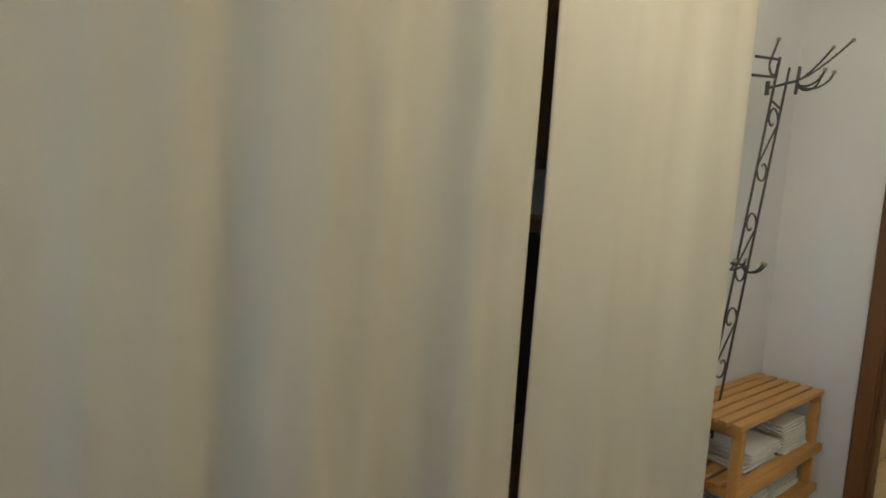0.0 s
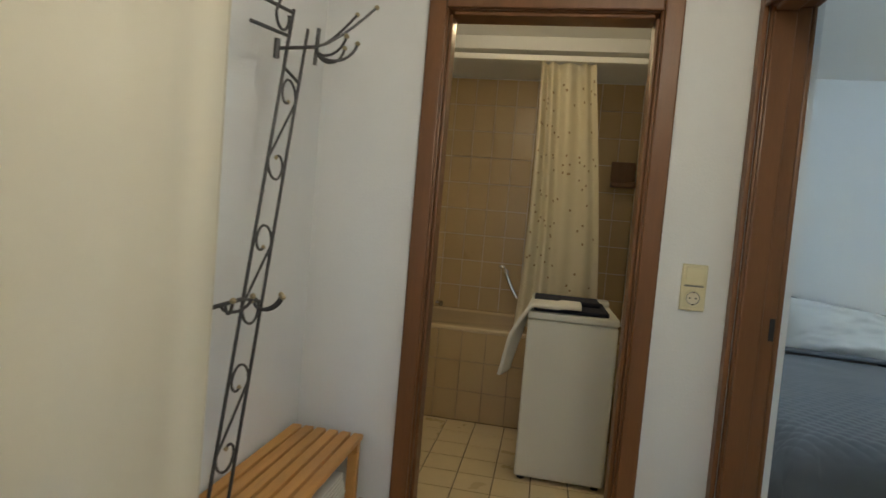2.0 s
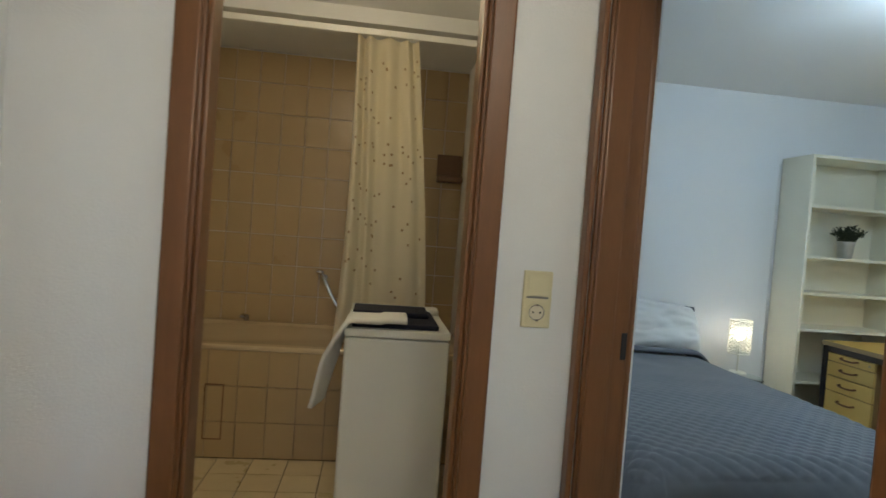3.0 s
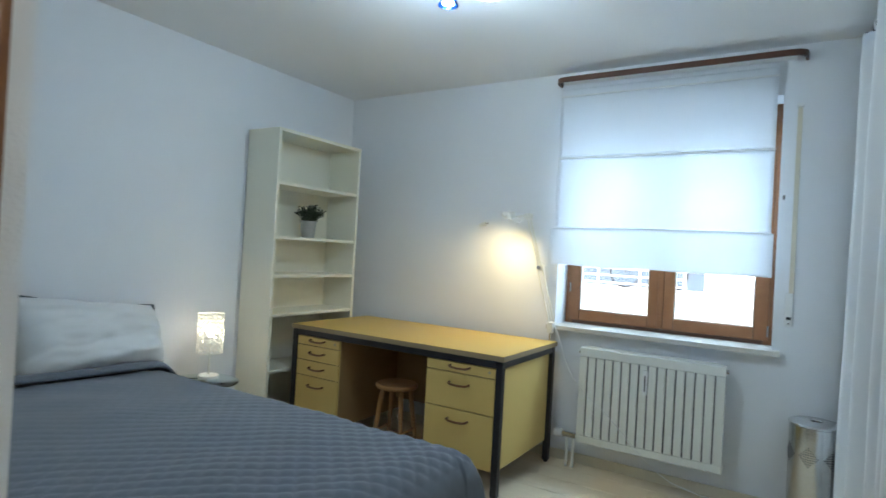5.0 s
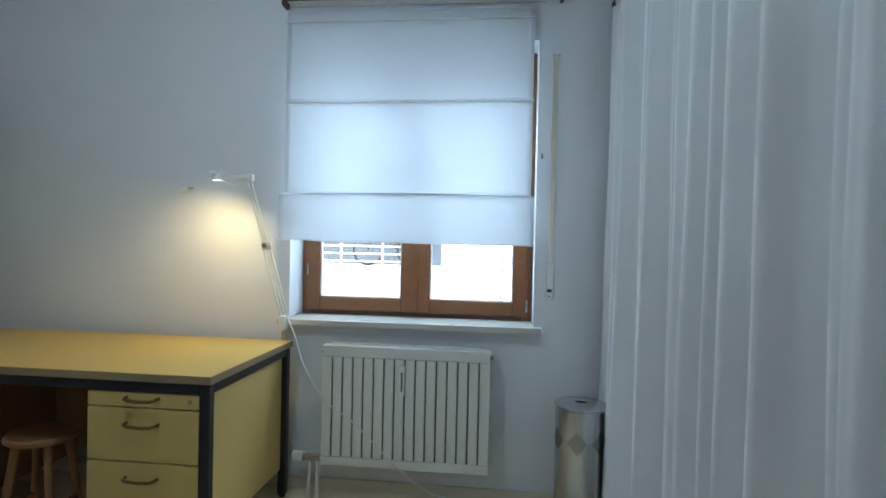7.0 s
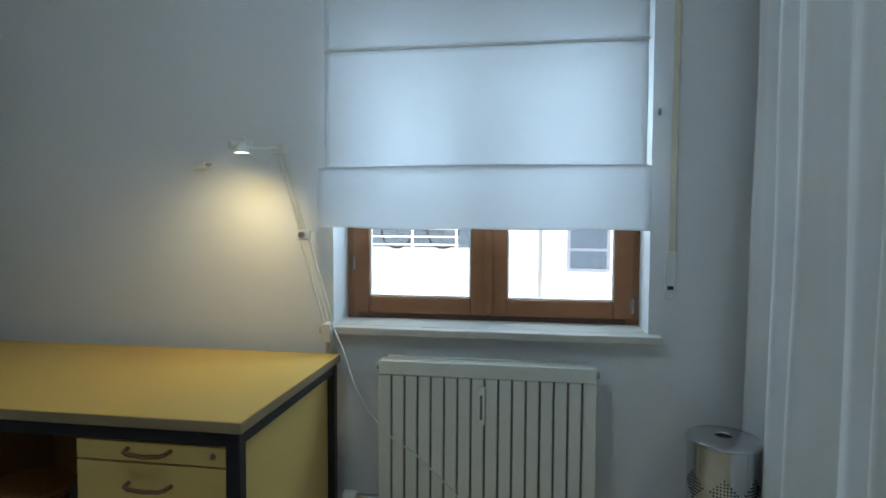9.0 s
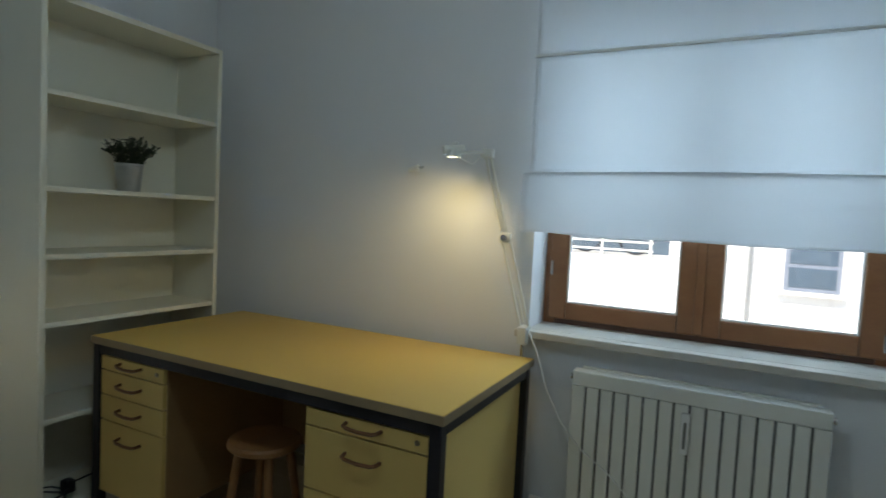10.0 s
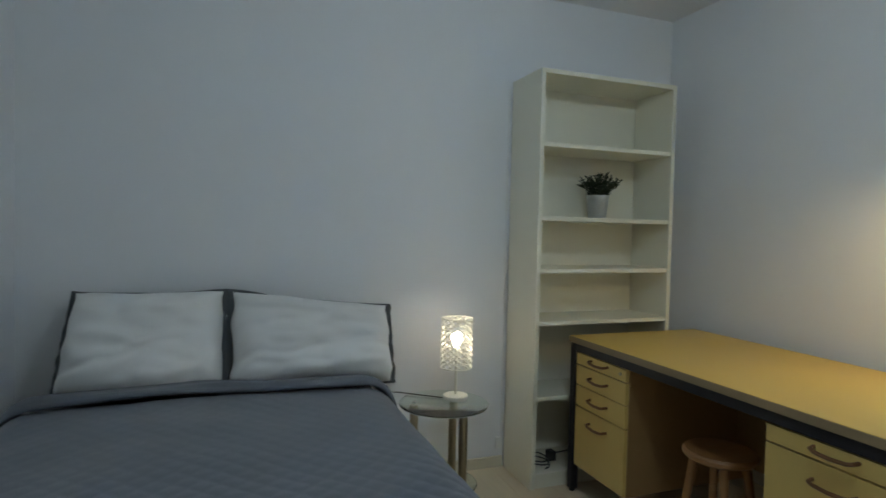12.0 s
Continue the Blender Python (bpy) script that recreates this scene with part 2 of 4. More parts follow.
# ---- structure: bedroom x 0..4.1, y -3.19..0; hall south of it; bath west of the hall ----
H = 2.48


def walls():
    floor = setting("floor_bedroom", B(-0.2, 4.3, -3.40, 0.3, -0.2, -0.012), GROUT, "pale wooden board floor of the bedroom", "floor")
    setting("floor_hall", B(2.30, 6.4, -6.1, -3.40, -0.2, -0.008), GROUT, "sand coloured tiled hall floor", "floor")
    setting("floor_bath", B(-0.2, 2.30, -6.1, -3.40, -0.2, -0.008), GROUT, "cream tiled bathroom floor", "floor")
    setting("ceiling", B(-0.2, 6.4, -6.1, 0.3, H, H + 0.15), CEILING, "plain white painted ceiling", "ceiling")
    setting("wall_west", B(-0.2, 0.0, -6.1, 0.3, -0.012, H), PAINT, "white painted bedroom and bathroom wall", "wall")
    bm = bmesh.new()  # north wall round the window opening
    box(bm, 0.0, 1.83, 0.0, 0.3, -0.012, H)
    box(bm, 3.045, 4.3, 0.0, 0.3, -0.012, H)
    box(bm, 1.83, 3.045, 0.0, 0.3, -0.012, 0.83)
    box(bm, 1.83, 3.045, 0.0, 0.3, 2.22, H)
    setting("wall_north", bm, PAINT, "white painted window wall of the bedroom", "wall")
    setting("wall_east", B(4.1, 4.3, -3.285, 0.0, -0.012, H), PAINT, "white painted wall behind the wardrobe curtain", "wall")
    bm = bmesh.new()  # wall between bedroom and hall, with the bedroom doorway
    box(bm, 0.0, 2.33, -3.40, -3.19, -0.008, H)
    box(bm, 2.33, 2.47, -3.40, -3.285, -0.008, H)
    box(bm, 3.36, 6.4, -3.40, -3.285, -0.008, H)
    box(bm, 2.47, 3.36, -3.40, -3.285, 2.03, H)
    setting("wall_inner", bm, PAINT, "white painted wall with the bedroom doorway", "wall")
    bm = bmesh.new()  # wall between bath and hall, with the bath doorway
    box(bm, 2.29, 2.427, -3.685, -3.40, -0.008, H)
    box(bm, 2.29, 2.427, -6.1, -4.42, -0.008, H)
    box(bm, 2.29, 2.427, -4.42, -3.685, 2.03, H)
    setting("wall_bath", bm, PAINT, "white painted hall wall with the bathroom doorway", "wall")
    setting("wall_hall_south", B(2.427, 3.38, -4.98, -4.845, -0.008, H), PAINT, "white painted hall wall behind the coat rack", "wall")
    setting("wall_niche_side", B(3.38, 3.46, -5.5, -4.72, -0.008, H), PAINT, "white painted side of the kitchen niche", "wall")
    setting("wall_niche_back", B(3.46, 6.4, -5.6, -5.5, -0.008, H), PAINT, "white painted back of the kitchen niche", "wall")
    setting("wall_bath_south", B(0.0, 2.29, -5.25, -5.1, -0.008, H), PAINT, "painted bathroom end wall", "wall")
    bm = bmesh.new()  # hall end with a daylight opening
    box(bm, 6.2, 6.4, -5.5, -3.40, -0.008, 1.0)
    box(bm, 6.2, 6.4, -5.5, -3.40, 2.15, H)
    box(bm, 6.2, 6.4, -5.5, -5.2, 1.0, 2.15)
    box(bm, 6.2, 6.4, -3.75, -3.40, 1.0, 2.15)
    setting("wall_hall_end", bm, PAINT, "white painted hall end wall with a window opening", "wall")
    # skirting boards of the bedroom
    bm = bmesh.new()
    box(bm, 0.335, 3.36, -0.014, -0.002, 0.0, 0.06, 0.004)
    box(bm, 0.002, 0.014, -1.72, -1.035, 0.0, 0.06, 0.004)
    setting("baseboard", bm, FELT, "pale wooden skirting board", "baseboard")


walls()


def door_frame(name, label, along, lo, hi, face, back, casing=0.075):
    """Brown casing and reveal of a doorway; along is the axis in which the opening runs."""
    root = tagged(new(name), label, "door frame", kind="structure")

    def piece(kind, a0, a1, d0, d1, z0, z1):
        d0, d1 = min(d0, d1), max(d0, d1)
        part(kind, B(a0, a1, d0, d1, z0, z1, 0.006) if along == "x" else B(d0, d1, a0, a1, z0, z1, 0.006), BROWN, root)
    out = 0.018 if face > back else -0.018
    for side in (0, 1):
        a = (lo - casing, lo + 0.012) if side == 0 else (hi - 0.012, hi + casing)
        piece("casing", *a, face + out * 0.1, face + out, 0.0, 2.085)
        piece("casing", *a, back - out * 0.1, back - out, 0.0, 2.085)
        j = (lo + 0.0005, lo + 0.02) if side == 0 else (hi - 0.02, hi - 0.0005)
        piece("jamb", *j, face, back, 0.0, 2.028)
        j2 = (lo + 0.02, lo + 0.034) if side == 0 else (hi - 0.034, hi - 0.02)
        piece("stop", *j2, face + (back - face) * 0.05, face + (back - face) * 0.62, 0.0, 1.995)
    piece("head_casing", lo + 0.0125, hi - 0.0125, face + out * 0.1, face + out, 2.012, 2.085)
    piece("head_casing", lo + 0.0125, hi - 0.0125, back - out * 0.1, back - out, 2.012, 2.085)
    piece("head_jamb", lo + 0.021, hi - 0.021, face, back, 2.008, 2.028)
    piece("head_stop", lo + 0.035, hi - 0.035, face + (back - face) * 0.05, face + (back - face) * 0.62, 1.994, 2.008)
    return root


door_frame("door_frame_bath", "dark brown stained wooden bathroom door frame", "y", -4.42, -3.685, 2.427, 2.29, 0.05)
frame_bed = door_frame("door_frame_bedroom", "dark brown stained wooden bedroom door frame", "x", 2.47, 3.36, -3.40, -3.285, 0.032)
part("strike_plate", B(2.4905, 2.4925, -3.305, -3.290, 1.0, 1.07, 0.0005), STEELDARK, frame_bed, "dark steel strike plate")


def bedroom_door():
    root = tagged(new("door_bedroom"), "white bedroom door standing open into the room", "door", kind="structure")
    part("leaf", B(3.345, 3.385, -3.17, -2.27, 0.012, 2.0, 0.003), WHITEWOOD, root)
    part("edge_trim", B(3.3452, 3.3848, -2.2698, -2.264, 0.02, 1.99, 0.001), BROWN, root, "brown stained door edge")
    part("rose", R((3.345, -2.335, 1.04), (3.335, -2.335, 1.04), 0.025, n=24), CHROME, root)
    part("key_rose", R((3.345, -2.335, 0.95), (3.336, -2.335, 0.95), 0.025, n=24), CHROME, root)
    bm = bend(bmesh.new(), [(3.336, -2.335, 1.04), (3.30, -2.335, 1.04), (3.288, -2.342, 1.04), (3.283, -2.36, 1.04), (3.283, -2.42, 1.038), (3.285, -2.455, 1.036)], 0.009, 12)
    part("handle", bm, CHROME, root, "satin steel lever handle")
    for z in (0.25, 1.75):
        part("hinge", R((3.389, -3.172, z), (3.389, -3.172, z + 0.09), 0.007), CHROME, root)


bedroom_door()


def window():
    root = tagged(new("window_1"), "brown wooden casement window behind a roman blind", "window", kind="structure")
    y0, y1 = 0.17, 0.25
    x0, x1, z0, z1 = 1.8305, 3.0445, 0.8522, 2.2195
    for n, b in (("frame_side", (x0, x0 + 0.05, z0, z1)), ("frame_side", (x1 - 0.05, x1, z0, z1)), ("frame_foot", (x0 + 0.05, x1 - 0.05, z0, z0 + 0.035)), ("frame_head", (x0 + 0.05, x1 - 0.05, z1 - 0.04, z1))):
        part(n, B(b[0], b[1], y0 + 0.012, y1, b[2], b[3], 0.004), WINDOWDARK if n == "frame_foot" else FRAMEWOOD, root)
    for a, b in ((x0 + 0.022, 2.441), (2.441, x1 - 0.022)):
        sash = part("sash", B(a + 0.001, a + 0.076, y0, y0 + 0.058, z0 + 0.022, z1 - 0.022, 0.006), FRAMEWOOD, root)
        part("sash_stile", B(b - 0.076, b - 0.001, y0, y0 + 0.058, z0 + 0.022, z1 - 0.022, 0.006), FRAMEWOOD, root)
        part("sash_rail", B(a + 0.076, b - 0.076, y0 + 0.001, y0 + 0.057, z0 + 0.022, z0 + 0.092, 0.006), FRAMEWOOD, root)
        part("sash_rail", B(a + 0.076, b - 0.076, y0 + 0.001, y0 + 0.057, z1 - 0.092, z1 - 0.022, 0.006), FRAMEWOOD, root)
        bm = bmesh.new()
        box(bm, a + 0.0765, a + 0.083, y0 + 0.012, y0 + 0.03, z0 + 0.0925, z1 - 0.0925)
        box(bm, b - 0.083, b - 0.0765, y0 + 0.012, y0 + 0.03, z0 + 0.0925, z1 - 0.0925)
        box(bm, a + 0.083, b - 0.083, y0 + 0.012, y0 + 0.03, z0 + 0.0925, z0 + 0.099)
        part("seal", bm, WHITEPLASTIC, root)
        pane = part("pane", B(a + 0.0835, b - 0.0835, y0 + 0.018, y0 + 0.022, z0 + 0.0995, z1 - 0.093), GLASS, root)
        pane.visible_shadow = False
    part("cover_strip", B(2.424, 2.458, y0 - 0.014, y0 - 0.0005, z0 + 0.03, z1 - 0.03, 0.004), FRAMEWOOD, root)
    for x, z in ((1.862, 1.06), (3.018, 0.90)):
        part("hinge", R((x, y0 + 0.003, z), (x, y0 + 0.003, z + 0.06), 0.006), CHROME, root)
    sill = tagged(part("window_sill", B(1.79, 3.085, -0.062, -0.001, 0.822, 0.852, 0.005), MARBLE), "pale stone window sill above the radiator", "window sill", kind="structure")
    part("sill_inner", B(1.832, 3.043, -0.001, 0.262, 0.832, 0.852), MARBLE, sill)


window()


def roller_shutter():
    root = thing("roller_shutter", "grey slatted roller shutter lowered over the top of the window", "roller shutter")
    for k in range(6):
        z = 1.90 + k * 0.047
        bm = bend(bmesh.new(), [(1.85, 0.285, z + 0.0225), (2.44, 0.285, z + 0.0225), (3.03, 0.285, z + 0.0225)], 0.0225, 8)
        for v in bm.verts:
            v.co.y = 0.285 + (v.co.y - 0.285) * 0.3
        part("slat", bm, ZINC, root)
    for x in (1.836, 3.034):
        part("guide_rail", B(x, x + 0.006, 0.272, 0.298, 0.853, 2.2195), ZINC, root)


roller_shutter()


def belt_winder():
    root = thing("shutter_belt", "beige roller shutter belt with a wall winder", "shutter belt")
    part("belt", B(3.112, 3.134, -0.008, -0.004, 1.02, 2.15, 0.001), FELT, root)
    part("guide", B(3.106, 3.140, -0.022, -0.001, 2.145, 2.165, 0.003), WHITEPLASTIC, root)
    part("cover_plate", B(3.098, 3.136, -0.012, -0.001, 0.985, 1.16, 0.004), WHITEPLASTIC, root)
    part("slot", B(3.106, 3.128, -0.0145, -0.0122, 1.02, 1.034, 0.001), BLACK, root)
    part("screw", R((3.117, -0.012, 1.0), (3.117, -0.0145, 1.0), 0.004), CHROME, root)
    knob = thing("wall_hook", "small metal cleat on the wall beside the window", "hook")
    part("plate", B(3.062, 3.074, -0.006, -0.001, 1.655, 1.68, 0.001), CHROME, knob)
    part("pin", R((3.068, -0.006, 1.667), (3.068, -0.018, 1.667), 0.004), CHROME, knob)


belt_winder()


def blind():
    root = thing("roman_blind", "white translucent roman blind, partly raised over the window", "blind")

    def panel(name, x0, x1, z0, z1, y, belly, thick=0.0015, wave=0.004):
        def place(u, v):
            x, z = x0 + (x1 - x0) * u, z0 + (z1 - z0) * v
            d = belly * math.sin(math.pi * v) + wave * noise.noise((x * 3.1, z * 2.3, y * 9)) + 0.4 * wave * noise.noise((x * 9, z * 5, 3))
            dip = 0.010 * math.sin(math.pi * u) * (v if name == "lower_fold" else 0) - 0.012 * (1 - v) * (noise.noise((x * 4, 1, 2))) * (name == "lower_fold")
            return (x, y - d, z + dip)
        return part(name, sheet(bmesh.new(), 44, 22, place), BLIND, root, smooth=True, thick=thick)
    panel("upper_panel", 1.812, 3.018, 1.925, 2.365, -0.040, 0.006)
    panel("middle_panel", 1.812, 3.018, 1.472, 1.917, -0.040, 0.008)
    panel("lower_fold", 1.792, 3.032, 1.236, 1.468, -0.064, 0.012)
    for z, y in ((1.921, -0.046), (1.470, -0.052), (2.315, -0.046)):
        part("batten", box(bmesh.new(), 1.806, 3.022, y - 0.006, y + 0.008, z - 0.005, z + 0.005, 0.003), WHITEPLASTIC if z != 1.470 else SHEER, root)
    part("pull_cord", bend(bmesh.new(), [(1.822, -0.051, 2.36), (1.822, -0.051, 1.9), (1.822, -0.053, 1.47)], 0.0012, 6), WHITEPLASTIC, root)
    rail = thing("curtain_rail", "brown curved window curtain rail under the ceiling", "curtain rail")
    pts = [(1.795, -0.003, 2.405), (1.795, -0.06, 2.405), (1.803, -0.085, 2.405), (1.825, -0.105, 2.405)]
    pts += [(1.86, -0.112, 2.405), (2.45, -0.112, 2.405), (3.06, -0.112, 2.405), (3.11, -0.105, 2.405), (3.133, -0.085, 2.405), (3.142, -0.06, 2.405), (3.142, -0.003, 2.405)]
    bm = bmesh.new()
    rows = []
    for i, p in enumerate(pts):
        a, b = Vector(pts[max(i - 1, 0)]), Vector(pts[min(i + 1, len(pts) - 1)])
        side = (b - a).normalized().cross(Vector((0, 0, 1))) * 0.008
        p = Vector(p)
        rows.append([bm.verts.new(p + side * s + Vector((0, 0, z))) for s, z in ((-1, -0.013), (1, -0.013), (1, 0.017), (-1, 0.017))])
    for a, b in zip(rows, rows[1:]):
        for k in range(4):
            bm.faces.new((a[k], a[(k + 1) % 4], b[(k + 1) % 4], b[k]))
    bm.faces.new(rows[0][::-1])
    bm.faces.new(rows[-1])
    part("fascia", bm, WINDOWDARK, rail, "dark brown curved fascia")
    part("track", B(1.83, 3.10, -0.095, -0.03, 2.392, 2.42, 0.003), WHITEPLASTIC, rail, "white track behind the fascia")


blind()


def drape(root, name, mat, line, z0, z1, folds, depth, seed, flare=1.0, thick=0.002):
    """A hanging cloth along a straight line, gathered in uneven folds."""
    (ax, ay), (bx, by) = line
    a, b = Vector((ax, ay, 0)), Vector((bx, by, 0))
    side = (b - a).normalized().cross(Vector((0, 0, 1)))
    rnd = random.Random(seed)
    phases = [(folds * f * math.tau, rnd.uniform(0, 6.28), w) for f, w in ((1, 0.6), (0.43, 0.45), (1.9, 0.3), (3.3, 0.16))]

    def place(u, v):
        drift = 0.012 * noise.noise((u * 3 + seed, v * 1.4, 0))
        wave = sum(w * math.sin(f * (u + drift) + p) for f, p, w in phases)
        wave = wave * (0.55 + 0.45 * (1 - v) * flare) * depth + 0.01 * noise.noise((u * 6, v * 3, seed))
        p = a.lerp(b, u) + side * wave
        return (p.x, p.y, z0 + (z1 - z0) * v)
    return part(name, sheet(bmesh.new(), int(folds * 30), 24, place), mat, root, smooth=True, thick=thick)


def wardrobe_curtain():
    root = thing("wardrobe_curtain", "white tab-top curtain hanging in front of the wardrobe niche", "curtain")
    drape(root, "panel", SHEER, ((3.385, -0.10), (3.41, -1.46)), 0.03, 2.33, 7.5, 0.058, 3)
    drape(root, "panel", SHEER, ((3.40, -1.44), (3.42, -2.16)), 0.03, 2.33, 3.6, 0.058, 8)
    for i in range(17):
        y = -0.115 - i * 0.125
        x = 3.387 + 0.015 * (-y)
        bm = sheet(bmesh.new(), 10, 2, lambda u, v: (x + 0.017 * math.cos(u * math.tau), y - 0.02 + 0.04 * v, 2.375 + (0.045 if math.sin(u * math.tau) < 0 else 0.02) * math.sin(u * math.tau)))
        part("tab", bm, SHEER, root, smooth=True, thick=0.002)
    rod_ = thing("curtain_rod", "thin dark steel curtain rod in front of the wardrobe", "curtain rod")
    part("rod", R((3.386, -0.03, 2.375), (3.424, -2.24, 2.375), 0.008), STEELDARK, rod_)
    part("finial", R((3.386, -0.03, 2.375), (3.386, -0.012, 2.375), 0.014, n=16), STEELDARK, rod_)
    part("bracket", B(3.376, 3.396, -0.06, -0.045, 2.375, H, 0.003), STEELDARK, rod_)
    part("bracket", B(3.41, 3.43, -2.16, -2.145, 2.375, H, 0.003), STEELDARK, rod_)


wardrobe_curtain()


def kitchen_curtain():
    root = thing("niche_curtain", "cream full-length curtain closing the kitchen niche", "curtain")
    drape(root, "panel", CREAM, ((3.375, -4.63), (4.335, -4.60)), 0.02, 2.44, 2.2, 0.020, 21)
    drape(root, "panel", CREAM, ((4.362, -4.60), (6.16, -4.60)), 0.02, 2.44, 5.2, 0.042, 25)
    track = thing("curtain_track", "white ceiling curtain track above the niche", "curtain track")
    part("track", B(3.34, 6.18, -4.625, -4.595, 2.445, H, 0.003), WHITEPLASTIC, track)
    unit = thing("kitchen_cabinet", "brown wooden kitchen cabinet inside the niche", "cabinet")
    part("body", B(3.5, 6.15, -5.48, -4.95, 0.0, 0.53, 0.004), CABINET, unit)
    part("shelf", B(3.5, 6.15, -5.48, -4.93, 1.128, 1.168, 0.004), SEATWOOD, unit, "light brown worktop board")
    part("upper_body", B(3.5, 6.15, -5.48, -5.0, 1.35, 2.3, 0.004), CABINET, unit)
    fridge = thing("black_appliance", "black kitchen appliance standing in the niche", "appliance")
    part("body", B(3.7, 5.3, -5.46, -4.93, 0.531, 1.12, 0.01), BLACK, fridge)


kitchen_curtain()


# ---- bedroom things ----
def bookcase():
    root = thing("bookcase", "tall white open bookcase standing behind the desk", "bookcase")
    x0, x1, y0, y1 = 0.012, 0.31, -1.028, -0.232
    part("side", B(x0, x1, y0, y0 + 0.022, 0.0, 2.02, 0.002), WHITEWOOD, root)
    part("side", B(x0, x1, y1 - 0.022, y1, 0.0, 2.02, 0.002), WHITEWOOD, root)
    part("top", B(x0, x1, y0 + 0.0225, y1 - 0.0225, 1.998, 2.02, 0.002), WHITEWOOD, root)
    part("back", B(x0, x0 + 0.006, y0 + 0.0225, y1 - 0.0225, 0.06, 1.997), WHITEWOOD, root)
    for z in (0.075, 0.45, 0.816, 1.07, 1.322, 1.675):
        part("shelf", B(x0 + 0.007, x1 - 0.004, y0 + 0.0225, y1 - 0.0225, z - 0.02, z, 0.002), WHITEWOOD, root)
    part("plinth", B(x1 - 0.03, x1 - 0.012, y0 + 0.0225, y1 - 0.0225, 0.0, 0.054), WHITEWOOD, root)


bookcase()


def plant():
    root = thing("potted_plant", "small green leafy plant in a zinc pot on the shelf", "plant")
    c = (0.17, -0.60, 1.323)
    part("pot", spun(bmesh.new(), [(0.043, 0), (0.045, 0.003), (0.056, 0.108), (0.059, 0.11), (0.059, 0.12), (0.054, 0.12), (0.052, 0.09)], c), ZINC, root, "ribbed zinc pot")
    part("soil", R((c[0], c[1], c[2] + 0.088), (c[0], c[1], c[2] + 0.1), 0.05, n=24), BLACK, root)
    rnd = random.Random(4)
    stems, leaves = bmesh.new(), bmesh.new()
    for i in range(70):
        a, lean = rnd.uniform(0, math.tau), rnd.uniform(0.05, 1.0)
        tall = rnd.uniform(0.07, 0.125) * (1.15 - 0.4 * lean)
        base = Vector((c[0] + 0.03 * math.cos(a), c[1] + 0.03 * math.sin(a), c[2] + 0.1))
        tip = base + Vector((math.cos(a) * lean * 0.085, math.sin(a) * lean * 0.085, tall))
        mid = base.lerp(tip, 0.5) + Vector((0, 0, 0.018))
        bend(stems, [base, mid, tip], 0.0012, 4)
        for k in range(13):
            t = 0.2 + 0.8 * k / 12
            p = base.lerp(mid, t * 2) if t < 0.5 else mid.lerp(tip, t * 2 - 1)
            d = Vector((rnd.uniform(-1, 1), rnd.uniform(-1, 1), rnd.uniform(-0.2, 0.9))).normalized()
            w = d.cross(Vector((rnd.uniform(-1, 1), rnd.uniform(-1, 1), 1))).normalized() * rnd.uniform(0.0045, 0.007)
            e = p + d * rnd.uniform(0.013, 0.02)
            leaves.faces.new([leaves.verts.new(q) for q in (p, p.lerp(e, 0.3) + w * 0.8, p.lerp(e, 0.7) + w * 0.8, e, p.lerp(e, 0.7) - w * 0.8, p.lerp(e, 0.3) - w * 0.8)])
    part("stems", stems, LEAF, root)
    ob = part("foliage", leaves, LEAF, root, "many small dark green leaves")
    ob["kind"] = "stuff"


plant()


